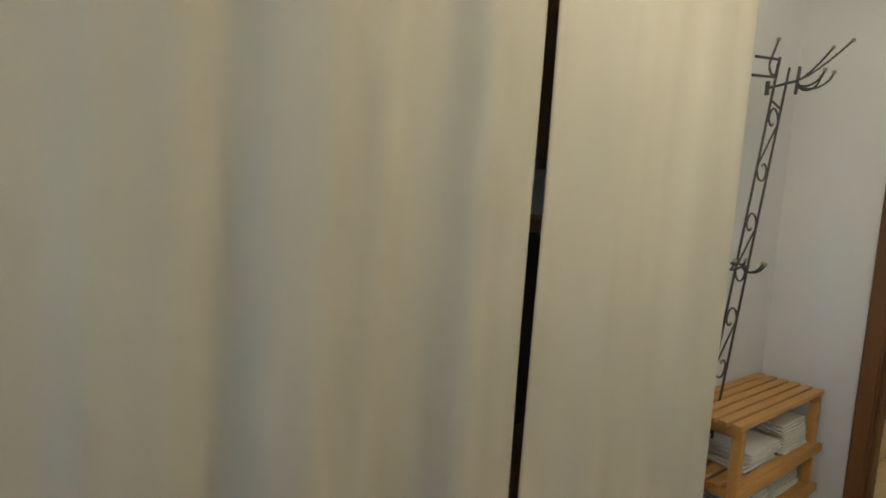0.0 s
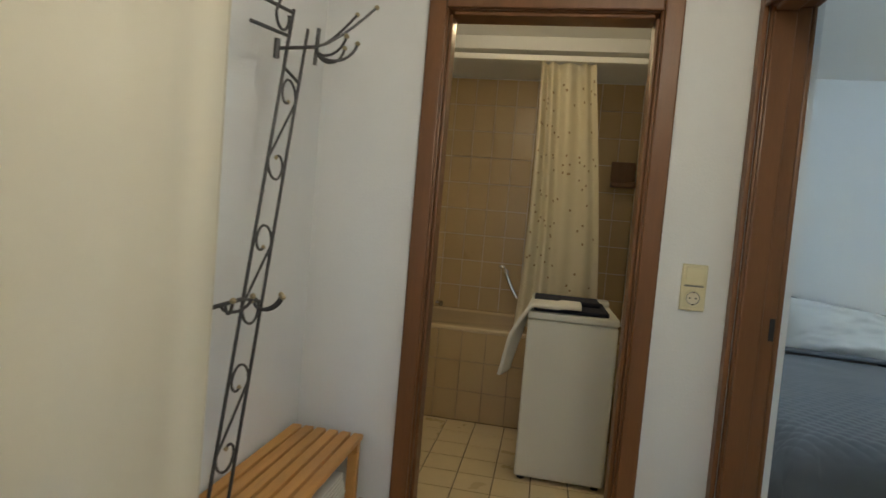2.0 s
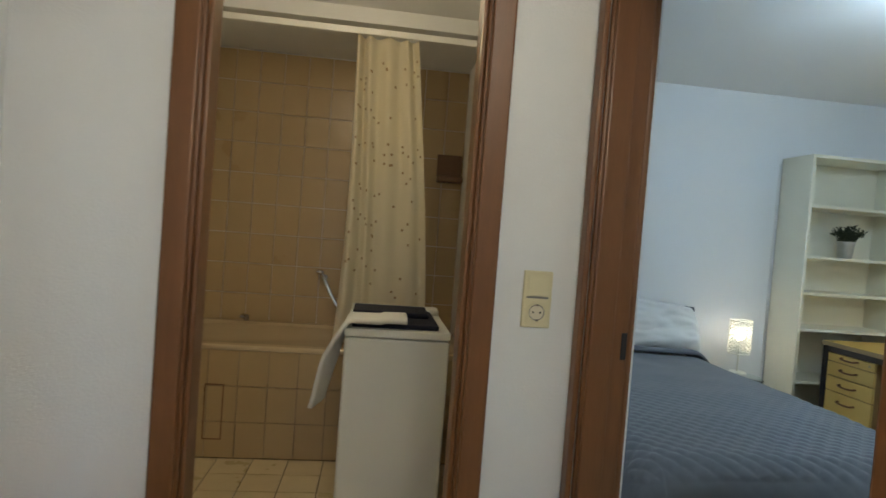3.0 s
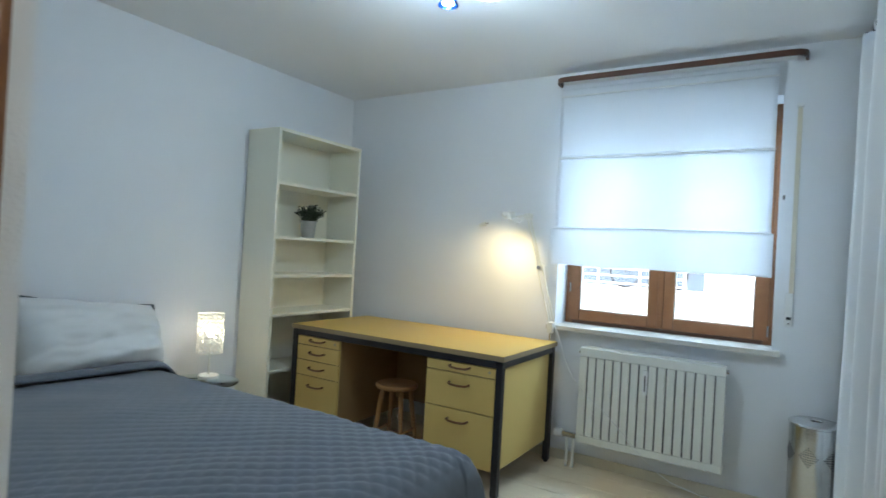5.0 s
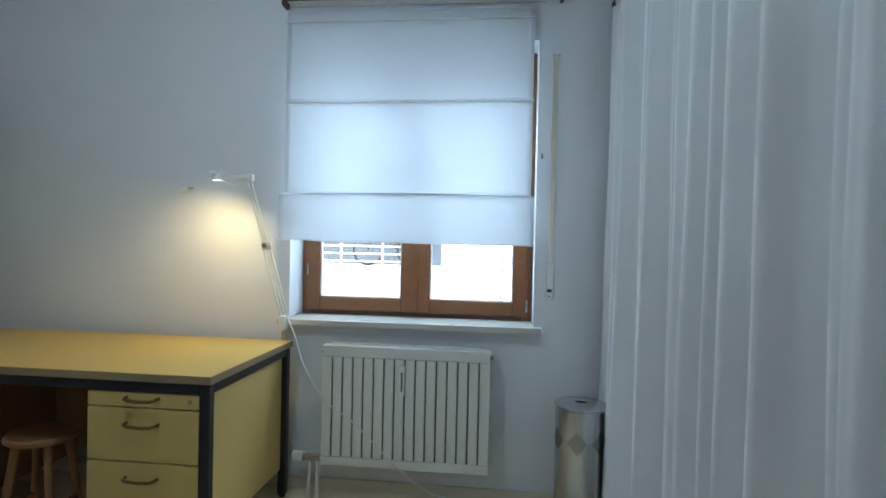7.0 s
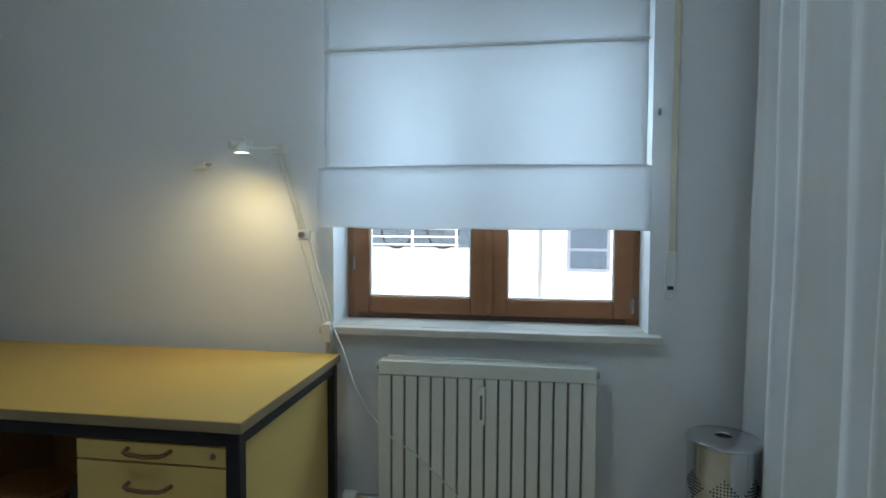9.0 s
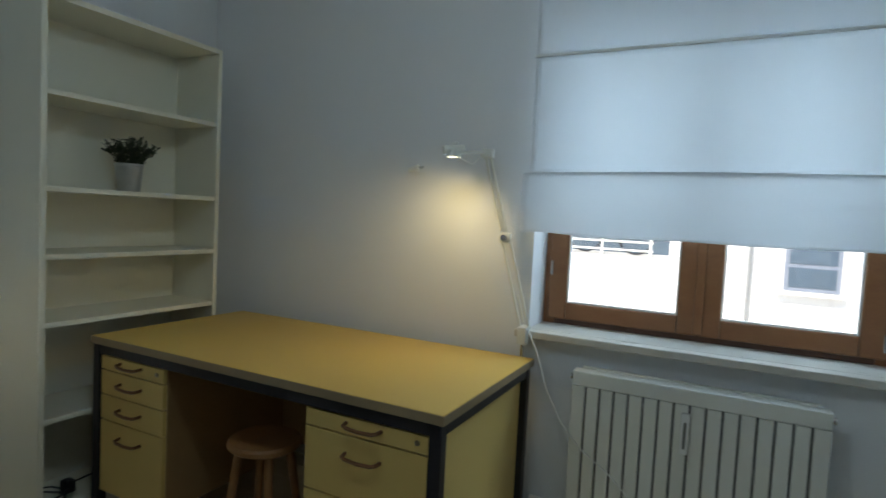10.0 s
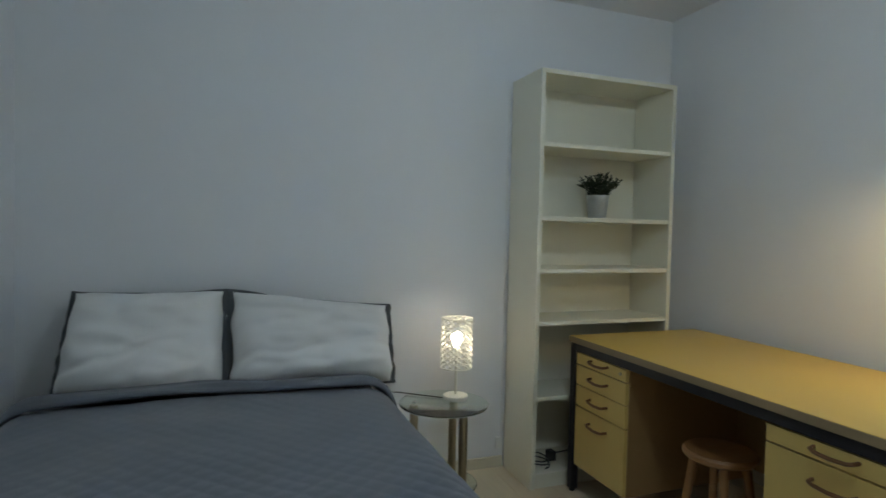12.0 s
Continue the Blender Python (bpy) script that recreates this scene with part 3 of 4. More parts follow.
def desk():
    root = thing("office_desk", "yellow laminate office desk on a dark steel frame", "desk")
    x0, x1, y0, y1 = 0.336, 1.884, -0.855, -0.085
    part("desktop", B(x0, x1, y0 + 0.004, y1, 0.722, 0.752, 0.002), LAMINATE, root)
    part("front_edge", B(x0, x1, y0, y0 + 0.0035, 0.723, 0.751, 0.001), EDGE, root, "pale worn front edge strip")
    part("side_edge", B(x1 + 0.0003, x1 + 0.003, y0, y1, 0.723, 0.751, 0.001), EDGE, root, "pale worn side edge strip")
    for x in (x0 + 0.004, x1 - 0.045):
        for y in (y0 + 0.008, y1 - 0.046):
            leg = part("leg", B(x, x + 0.038, y, y + 0.038, 0.012, 0.720, 0.004), STEELDARK, root)
            part("foot", R((x + 0.019, y + 0.019, 0.0), (x + 0.019, y + 0.019, 0.012), 0.014), BLACK, leg)
    for y in (y0 + 0.01, y1 - 0.044):
        part("long_rail", B(x0 + 0.0425, x1 - 0.0455, y, y + 0.034, 0.684, 0.7215, 0.003), STEELDARK, root)
    for x in (x0 + 0.006, x1 - 0.043):
        part("cross_rail", B(x, x + 0.034, y0 + 0.0465, y1 - 0.0465, 0.684, 0.7215, 0.003), STEELDARK, root)

    def pedestal(a, b, splits):
        body = part("pedestal", B(a, b, y0 + 0.036, y1 - 0.05, 0.135, 0.682, 0.002), CARCASS, root)
        for lo, hi, lock in splits:
            front = part("drawer", B(a + 0.001, b - 0.001, y0 + 0.016, y0 + 0.035, lo + 0.0015, hi - 0.0015, 0.0015), FRONTS, root)
            zc = (lo + hi) / 2 if hi - lo < 0.1 else hi - 0.06
            if hi - lo < 0.06:
                zc = lo + 0.03
            xc = (a + b) / 2
            pts = [(xc - 0.062, y0 + 0.015, zc + 0.006), (xc - 0.058, y0 - 0.006, zc + 0.004), (xc - 0.045, y0 - 0.010, zc), (xc, y0 - 0.011, zc - 0.003), (xc + 0.045, y0 - 0.010, zc), (xc + 0.058, y0 - 0.006, zc + 0.004), (xc + 0.062, y0 + 0.015, zc + 0.006)]
            part("handle", bend(bmesh.new(), pts, 0.006, 8), BROWN, front, "dark brown bow handle")
            if lock:
                part("lock", R((b - 0.035, y0 + 0.0155, zc), (b - 0.035, y0 + 0.012, zc), 0.008, n=16), BRASSY, front)
    pedestal(0.381, 0.745, ((0.138, 0.425, False), (0.428, 0.525, False), (0.528, 0.622, False), (0.625, 0.680, True)))
    pedestal(1.405, 1.836, ((0.138, 0.425, False), (0.428, 0.622, False), (0.625, 0.680, True)))
    part("side_panel", B(1.8375, 1.852, y0 + 0.048, y1 - 0.048, 0.135, 0.683, 0.002), FRONTS, root, "cream end panel")
    part("modesty_panel", B(0.746, 1.404, y1 - 0.13, y1 - 0.115, 0.22, 0.682, 0.002), CARCASS, root)


desk()


def stool():
    root = thing("stool", "round brown wooden stool pushed under the desk", "stool")
    c = Vector((1.09, -0.68, 0))
    part("seat", spun(bmesh.new(), [(0.08, 0.425), (0.122, 0.428), (0.130, 0.436), (0.130, 0.448), (0.122, 0.456), (0.08, 0.454), (0.03, 0.450)], c), SEATWOOD, root)
    tops, feet = [], []
    for k in range(4):
        a = math.radians(45 + 90 * k + 8)
        tops.append(c + Vector((0.085 * math.cos(a), 0.085 * math.sin(a), 0.43)))
        feet.append(c + Vector((0.15 * math.cos(a), 0.15 * math.sin(a), 0.0)))
        part("leg", rod(bmesh.new(), feet[k], tops[k], 0.012, 0.017), SEATWOOD, root)
    for k in range(4):
        z = (0.12, 0.17)[k % 2]
        p, q = feet[k].lerp(tops[k], z / 0.43), feet[(k + 1) % 4].lerp(tops[(k + 1) % 4], z / 0.43)
        part("rung", rod(bmesh.new(), p, q, 0.009), SEATWOOD, root)


stool()


def desk_lamp():
    root = thing("desk_lamp", "white jointed arm lamp clamped to the window sill, lit", "lamp")
    f, e, t = Vector((1.835, -0.075, 0.868)), Vector((1.735, -0.075, 1.212)), Vector((1.655, -0.11, 1.535))
    bm = B(1.815, 1.85, -0.10, -0.063, 0.80, 0.868, 0.003)
    box(bm, 1.815, 1.85, -0.0625, -0.03, 0.8535, 0.868, 0.002)
    part("clamp", bm, WHITEMETAL, root)
    part("clamp_screw", R((1.832, -0.082, 0.74), (1.832, -0.082, 0.80), 0.006), CHROME, root)
    for a, b, o in ((f, e, 0.017), (e, t, 0.010)):
        side = (b - a).normalized().cross(Vector((0, 1, 0))) * o
        part("arm_rod", rod(bmesh.new(), a + side, b + side, 0.005), WHITEMETAL, root)
        part("arm_rod", rod(bmesh.new(), a - side, b - side, 0.005), WHITEMETAL, root)
        part("spring", rod(bmesh.new(), a.lerp(b, 0.05), a.lerp(b, 0.35), 0.004), WHITEMETAL, root)
    part("joint", B(1.712, 1.762, -0.085, -0.065, 1.19, 1.232, 0.006), WHITEMETAL, root)
    part("joint_knob", R((1.735, -0.10, 1.212), (1.735, -0.086, 1.212), 0.012), CHROME, root)
    part("joint", B(1.628, 1.682, -0.126, -0.094, 1.52, 1.558, 0.008), WHITEMETAL, root)
    head = Vector((1.58, -0.26, 1.512))
    part("head_arm", rod(bmesh.new(), t + Vector((0, 0, 0.01)), head + Vector((0.02, 0, 0.012)), 0.006), WHITEMETAL, root)
    prof = [(0.012, 0.03), (0.018, 0.026), (0.026, 0.0), (0.028, -0.008), (0.026, -0.008), (0.023, 0.0), (0.015, 0.022), (0.008, 0.026)]
    part("shade", spun(bmesh.new(), prof, (head.x, head.y, head.z + 0.004), 28), WHITEMETAL, root)
    part("bulb", spun(bmesh.new(), [(0.004, 0.008), (0.014, 0.004), (0.016, -0.002), (0.006, -0.004)], (head.x, head.y, head.z + 0.008), 20), BULB, root)
    part("housing", rod(bmesh.new(), head + Vector((-0.028, -0.03, 0.02)), head + Vector((0.03, 0.025, 0.034)), 0.016, 0.012, 14), WHITEMETAL, root)
    part("switch", B(head.x - 0.006, head.x + 0.014, head.y - 0.008, head.y + 0.008, head.z + 0.041, head.z + 0.053, 0.003), WHITEPLASTIC, root)
    part("cable", bend(bmesh.new(), [t, t + Vector((-0.03, -0.02, -0.02)), t.lerp(head, 0.45) + Vector((0, 0, -0.035)), t.lerp(head, 0.8) + Vector((0, 0, -0.01)), head + Vector((0.02, 0, 0.01))], 0.0018, 6), WHITEPLASTIC, root)
    loop = [e + Vector((0.03 * math.cos(a) + 0.012, -0.01, 0.028 * math.sin(a) + 0.018)) for a in [k * 0.6 - 1.2 for k in range(9)]]
    part("cable", bend(bmesh.new(), loop, 0.0018, 6), WHITEPLASTIC, root)
    cord = [(1.845, -0.07, 0.87), (1.90, -0.10, 0.78), (1.96, -0.15, 0.66), (2.02, -0.165, 0.56), (2.10, -0.16, 0.47), (2.20, -0.15, 0.40), (2.30, -0.15, 0.31), (2.40, -0.15, 0.21), (2.50, -0.14, 0.12), (2.60, -0.12, 0.06), (2.75, -0.09, 0.02), (3.0, -0.05, 0.01), (3.2, -0.03, 0.008)]
    part("cord", bend(bmesh.new(), cord, 0.0032, 6), WHITEPLASTIC, root, "thin white lamp cord")
    # bar and pin model a light mark that the lamp leaves on the wall
    hook = thing("lamp_light_mark", "small pale bar standing in for the lamp's light mark on the wall", "clip")
    part("bar", rod(bmesh.new(), (1.255, -0.035, 1.478), (1.30, -0.03, 1.49), 0.011, 0.016), WHITEMETAL, hook)
    part("pin", rod(bmesh.new(), (1.30, -0.03, 1.49), (1.305, -0.001, 1.495), 0.006), CHROME, hook)


desk_lamp()


def radiator():
    root = thing("radiator", "flat ivory panel radiator with vertical slots under the sill", "radiator")
    x0, x1, z0, z1, y = 2.05, 2.848, 0.170, 0.745, -0.131
    part("rear_panel", B(x0 + 0.02, x1 - 0.02, -0.075, -0.045, z0 + 0.01, z1 + 0.004, 0.006), WHITEMETAL, root)
    # solid core whose grey stands in for shade behind the slots
    part("shaded_core", B(x0 + 0.012, x1 - 0.012, -0.122, -0.078, z0 + 0.01, z1 - 0.012, 0.003), GAPGREY, root)
    n = 15
    pitch = (x1 - x0 - 0.05) / n
    for i in range(n + 1):
        a = x0 if i == 0 else x0 + 0.025 + (i - 0.5) * pitch + 0.004
        b = x1 if i == n else x0 + 0.025 + (i + 0.5) * pitch - 0.004
        part("flute", B(a, b, y, y + 0.012, z0 + 0.045, z1 - 0.055, 0.003), WHITEMETAL, root)
    part("top_band", B(x0, x1, y, y + 0.055, z1 - 0.0545, z1, 0.005), WHITEMETAL, root)
    part("bottom_band", B(x0, x1, y, y + 0.055, z0, z0 + 0.0445, 0.005), WHITEMETAL, root)
    for x in (x0 - 0.012, x1):
        part("plug", R((x, -0.10, z1 - 0.03), (x + 0.012, -0.10, z1 - 0.03), 0.012), CHROME, root)
    part("heat_meter", B(2.425, 2.452, y - 0.016, y - 0.0005, 0.525, 0.665, 0.003), WHITEPLASTIC, root, "white heat cost meter")
    part("meter_window", B(2.434, 2.443, y - 0.0175, y - 0.0165, 0.545, 0.635), GAPGREY, root)
    part("valve", R((1.95, -0.10, 0.195), (2.04, -0.10, 0.195), 0.018, n=16), CHROME, root)
    part("thermostat", R((1.905, -0.10, 0.195), (1.955, -0.10, 0.195), 0.026, n=18), WHITEPLASTIC, root, "white thermostat head")
    for x in (1.985, 2.025):
        part("pipe", R((x, -0.10, 0.0), (x, -0.10, 0.19), 0.009), WHITEMETAL, root)
    part("pipe", R((2.04, -0.10, 0.195), (2.075, -0.10, 0.195), 0.01), WHITEMETAL, root)
    for x in (2.2, 2.7):
        part("bracket", B(x, x + 0.03, -0.0445, -0.001, 0.3, 0.6), WHITEMETAL, root)


radiator()


def bin_():
    root = thing("waste_bin", "round brushed steel waste bin with a perforated body", "bin")
    c = (3.255, -0.19, 0.0)
    part("body", spun(bmesh.new(), [(0.108, 0.0), (0.11, 0.004), (0.112, 0.535), (0.108, 0.535), (0.105, 0.02)], c, 48), CHROME, root)
    part("lid", spun(bmesh.new(), [(0.026, 0.552), (0.029, 0.556), (0.105, 0.552), (0.117, 0.546), (0.119, 0.538), (0.114, 0.534), (0.107, 0.5355), (0.1, 0.545), (0.026, 0.549)], c, 48, True), CHROME, root, "round steel lid with a hole")
    part("hole", R((c[0], c[1], 0.538), (c[0], c[1], 0.546), 0.027, n=24), BLACK, root)
    holes = bmesh.new()
    for turn in (200, 255, 310):
        for i in range(9):
            for j in range(9):
                if abs(i - 4) + abs(j - 4) < 5:
                    a = math.radians(turn + (i - 4) * 5.2)
                    p = Vector((c[0] + 0.1118 * math.cos(a), c[1] + 0.1118 * math.sin(a), 0.40 + (j - 4) * 0.011))
                    d = Vector((math.cos(a), math.sin(a), 0))
                    rod(holes, p, p + d * 0.0012, 0.0032, n=6)
    ob = part("perforation", holes, BLACK, root)
    ob["kind"] = "stuff"


bin_()


def bed():
    root = thing("bed", "double bed with a slate blue quilted bedspread, neatly made", "bed")
    part("base", B(0.06, 2.15, -3.08, -1.81, 0.06, 0.30, 0.02), BORDER, root)
    part("mattress", B(0.05, 2.16, -3.09, -1.80, 0.305, 0.53, 0.05), LINEN, root)
    for x in (0.12, 2.05):
        for y in (-3.03, -1.86):
            part("leg", R((x, y, 0.0), (x, y, 0.0595), 0.025), BLACK, root)
    x0, x1, y0, y1, top = 0.50, 2.26, -3.12, -1.755, 0.572
    drop, rad = 0.36, 0.13

    def profile(s, length):
        """Runs across the top, then round the edge and down."""
        if s <= length:
            return s, 0.0
        s -= length
        if s < rad * math.pi / 2:
            a = s / rad
            return length + rad * math.sin(a), rad * (1 - math.cos(a))
        return length + rad + 0.02 * (s - rad * 1.57), rad + s - rad * 1.57
    yc, half = (y0 + y1) / 2, (y1 - y0) / 2 - rad
    lx = x1 - x0 - rad
    full_x, full_y = lx + rad * 1.57 + drop, half + rad * 1.57 + drop
    pitch = 0.050

    def across(t):
        """Offset from the middle line and drop below the top, for t from -1 to 1."""
        off, down = profile(abs(t) * full_y, half)
        return math.copysign(off, t), down

    def place(u, v):
        s, t = u * full_x, (2 * v - 1) * full_y
        px, dx = profile(s, lx)
        py, dy = across(2 * v - 1)
        a, b = (s + t) / pitch * math.pi, (s - t) / pitch * math.pi
        puff = (0.001 + 0.0075 * min(1, max(0, s - 0.5))) * (abs(math.sin(a * 0.7071)) * abs(math.sin(b * 0.7071))) ** 0.5
        down = max(dx, dy) if min(dx, dy) < 0.001 else math.hypot(dx, dy) * 0.82
        sag = 0.014 * noise.noise((s * 1.7, t * 1.9, 1)) + 0.006 * noise.noise((s * 5, t * 5, 4)) + 0.058 * (1 - (2 * v - 1) ** 2)
        z = top - min(down, drop + rad) + (puff if down < 0.05 else 0.3 * puff) + sag
        wave = 0.018 * math.sin(s * 11 + t * 7) * min(1, down * 3)
        return (x0 + px + (wave if dx > 0.05 else 0), yc + py + (wave if dy > 0.05 and t > 0 else 0), z)
    part("bedspread", sheet(bmesh.new(), 330, 340, place), QUILT, root, "slate blue quilted bedspread", smooth=True)

    def turn_over(u, v):
        py, dy = across((2 * v - 1) * 0.92)
        t = py
        lump = 0.022 * math.sin(u * math.pi) + 0.014 * u + 0.012 * noise.noise((t * 2.5, u * 3, 7)) + 0.058 * (1 - (2 * v - 1) ** 2)
        return (x0 - 0.17 + u * 0.19 + 0.045 * noise.noise((t * 1.6, 0, 3)), yc + py, top + 0.014 - dy + lump - 0.012 * (1 - u))
    part("turned_edge", sheet(bmesh.new(), 14, 90, turn_over), PLAIN, root, "plain slate grey turned-down edge", smooth=True, thick=0.012)
    part("sheet_side", B(0.055, 0.52, -3.09, -1.785, 0.31, 0.555, 0.05), PLAIN, root)


bed()


def pillow(y0, y1, seed, lean, flare, slope):
    """A propped pillow, wider at its foot by flare; slope lowers one top corner."""
    root = thing("pillow", "large white pillow with a dark grey border, leaning on the wall", "pillow", "pillows on the bed")
    w, h = y1 - y0, 0.44
    foot, tilt = Vector((0.27, (y0 + y1) / 2, 0.565)), math.radians(lean)

    def lay(a, b, d):
        """a, b from -0.5 to 0.5 over width and height; d out of the face."""
        up = Vector((-math.sin(tilt), 0, math.cos(tilt)))
        out = Vector((math.cos(tilt), 0, math.sin(tilt)))
        rise = (b + 0.5) * (1 - slope * (a + 0.5)) - 0.03 * (b + 0.5) * (1 - (2 * a) ** 2)
        wide = a * w + flare * (0.5 - b) * (0.5 - a) * w * -1
        return foot + Vector((0, 1, 0)) * wide + up * rise * h + out * d

    def face(sign, inset, puff, back=0.0):
        def place(u, v):
            a, b = u - 0.5, v - 0.5
            round_ = (max(0.0, 1 - (2 * a) ** 4) * max(0.0, 1 - (2 * b) ** 4)) ** 0.5
            low = 1.0 + 0.5 * (0.5 - b)
            crease = 0.04 * noise.noise((a * 3 + seed, b * 4, seed)) + 0.02 * noise.noise((a * 6 - seed, b * 9, seed)) - 0.018 * max(0.0, 1 - abs(b - 0.35 * a + 0.1 + 0.1 * noise.noise((a * 4, 0, seed))) * 18) * (0.5 - a)
            edge = 1 - 0.05 * noise.noise((b * 4, seed, 1)) * abs(2 * a) ** 2
            return lay(a * inset * edge + 0.010 * noise.noise((a * 5, b * 6, seed)), b * (inset + 0.02) + 0.012 * noise.noise((a * 4, 2, seed)), sign * (puff * low * round_ + crease * round_) + back)
        return place
    part("cover", sheet(bmesh.new(), 60, 44, face(1, 0.935, 0.14, 0.012)), LINEN, root, "white rumpled cotton cover", smooth=True)
    part("border", sheet(bmesh.new(), 40, 30, lambda u, v: lay((u - 0.5) + 0.018 * noise.noise((u * 5, v * 9, seed + 2)), (v - 0.5) + 0.012 * noise.noise((u * 4, v * 3, seed)), 0.008 + 0.014 * noise.noise((u * 4, v * 4, seed)))), BORDER, root, "dark grey flanged border", smooth=True, thick=0.006)
    part("rear", sheet(bmesh.new(), 24, 20, face(-1, 0.94, 0.05, -0.006)), BORDER, root, smooth=True)


pillow(-2.97, -2.40, 1, 22, 0.07, 0.0)
pillow(-2.405, -1.70, 5, 22, 0.0, 0.19)


def bedside():
    root = thing("glass_side_table", "round glass side table on satin metal legs beside the bed", "table")
    c = Vector((0.285, -1.475, 0))
    g = part("glass_top", spun(bmesh.new(), [(0.19, 0.452), (0.202, 0.453), (0.204, 0.457), (0.202, 0.461), (0.19, 0.462)], c, 56), TABLEGLASS, root, "clear green-edged glass top")
    g2 = part("glass_shelf", spun(bmesh.new(), [(0.15, 0.085), (0.158, 0.086), (0.16, 0.09), (0.158, 0.094), (0.15, 0.095)], c, 48), TABLEGLASS, root)
    g.visible_shadow = g2.visible_shadow = False
    for a in (20, 140, 260):
        p = c + Vector((0.135 * math.cos(math.radians(a)), 0.135 * math.sin(math.radians(a)), 0))
        leg = part("leg", rod(bmesh.new(), p, p + Vector((0, 0, 0.45)), 0.019, n=20), BRASSY, root)
        part("cap", rod(bmesh.new(), p + Vector((0, 0, 0.4625)), p + Vector((0, 0, 0.468)), 0.009, n=14), CHROME, leg)
    lampo = thing("bedside_lamp", "white table lamp with a pierced cylindrical shade, lit", "lamp")
    lx, ly, lz = 0.247, -1.403, 0.4625
    part("foot", spun(bmesh.new(), [(0.056, 0.0), (0.058, 0.003), (0.058, 0.016), (0.055, 0.019), (0.02, 0.021)], (lx, ly, lz), 36), WHITEMETAL, lampo)
    part("stem", R((lx, ly, lz + 0.02), (lx, ly, 0.70), 0.006), WHITEMETAL, lampo)
    part("bulb", spun(bmesh.new(), [(0.010, 0.70), (0.014, 0.712), (0.026, 0.735), (0.028, 0.75), (0.020, 0.768), (0.006, 0.777)], (lx, ly, 0), 20), BULB, lampo)
    r, z0, z1 = 0.072, 0.61, 0.838
    shade = bmesh.new()
    rows, cols = 9, 13
    dz = (z1 - z0) / rows

    def at(a, z):
        return (lx + r * math.cos(a), ly + r * math.sin(a), z)
    for i in range(rows + 1):
        bend(shade, [at(k * math.tau / 36, z0 + i * dz) for k in range(37)], 0.003 if i in (0, rows) else 0.0018, 4)
    rnd = random.Random(2)
    for i in range(rows):
        for k in range(cols):
            a, b = k * math.tau / cols + rnd.uniform(-0.06, 0.06), (k + 1) * math.tau / cols + rnd.uniform(-0.06, 0.06)
            m = (a + b) / 2
            bend(shade, [at(a, z0 + i * dz), at(m, z0 + (i + 0.5) * dz), at(b, z0 + (i + 1) * dz)], 0.0027, 4)
            bend(shade, [at(b, z0 + i * dz), at(m, z0 + (i + 0.5) * dz), at(a, z0 + (i + 1) * dz)], 0.0027, 4)
    part("shade", shade, WHITEMETAL, lampo, "white pierced metal shade")
    part("spider", R((lx - 0.068, ly, 0.70), (lx + 0.068, ly, 0.70), 0.002), WHITEMETAL, lampo)
    cord = thing("lamp_cord", "thin dark lamp cord hanging beside the bed", "cord")
    part("cord", bend(bmesh.new(), [(0.23, -1.46, 0.466), (0.16, -1.56, 0.468), (0.10, -1.63, 0.468), (0.05, -1.68, 0.46), (0.02, -1.70, 0.3), (0.018, -1.70, 0.006)], 0.0025, 6), BLACK, cord)
    plug = thing("wall_socket", "small white socket low on the wall", "socket")
    part("plate", B(0.001, 0.012, -1.075, -1.035, 0.10, 0.16, 0.003), WHITEPLASTIC, plug)
    part("cable", bend(bmesh.new(), [(0.008, -1.045, 0.16), (0.008, -1.042, 0.8), (0.008, -1.046, 1.4), (0.008, -1.043, 1.98)], 0.003, 6), WHITEPLASTIC, plug)


bedside()


def floor_cable():
    root = thing("power_cable", "coiled black power cable on the floor by the desk", "cable")
    pts = []
    for k in range(30):
        a = k * 0.45
        pts.append((0.20 + (0.075 + 0.004 * math.sin(k)) * math.cos(a), -0.93 + 0.05 * math.sin(a), 0.082 + 0.006 * (k % 5) / 5 + 0.0012 * k))
    pts += [(0.22, -0.85, 0.13), (0.23, -0.78, 0.14), (0.22, -0.70, 0.10)]
    part("cable", bend(bmesh.new(), pts, 0.0035, 6), BLACK, root)
    part("plug", B(0.20, 0.25, -0.89, -0.85, 0.10, 0.15, 0.008), BLACK, root)


floor_cable()


def ceiling_spots():
    root = thing("ceiling_lamp", "ceiling lamp with three coloured glass spot shades, lit", "ceiling lamp")
    c = Vector((1.94, -1.58, H))
    part("canopy", spun(bmesh.new(), [(0.06, -0.001), (0.062, -0.02), (0.02, -0.03)], c, 32), CHROME, root)
    for i, (p, mat) in enumerate((((1.90, -1.672, 2.305), FROST), ((1.86, -1.53, 2.305), BLUEGLASS), ((2.05, -1.527, 2.305), FROST))):
        p = Vector(p)
        part("arm", bend(bmesh.new(), [c + Vector((0, 0, -0.028)), c.lerp(p, 0.5) + Vector((0, 0, 0.01)), p + Vector((0, 0, 0.06))], 0.006, 8), CHROME, root)
        part("shade", spun(bmesh.new(), [(0.017, 0.06), (0.02, 0.058), (0.044, 0.0), (0.041, 0.0), (0.016, 0.055)], p, 28), mat, root, "blue glass shade" if i == 1 else "white shade")
        part("bulb", spun(bmesh.new(), [(0.008, 0.045), (0.024, 0.02), (0.026, 0.008), (0.012, 0.003)], p, 20), SPOTBULB, root)


ceiling_spots()


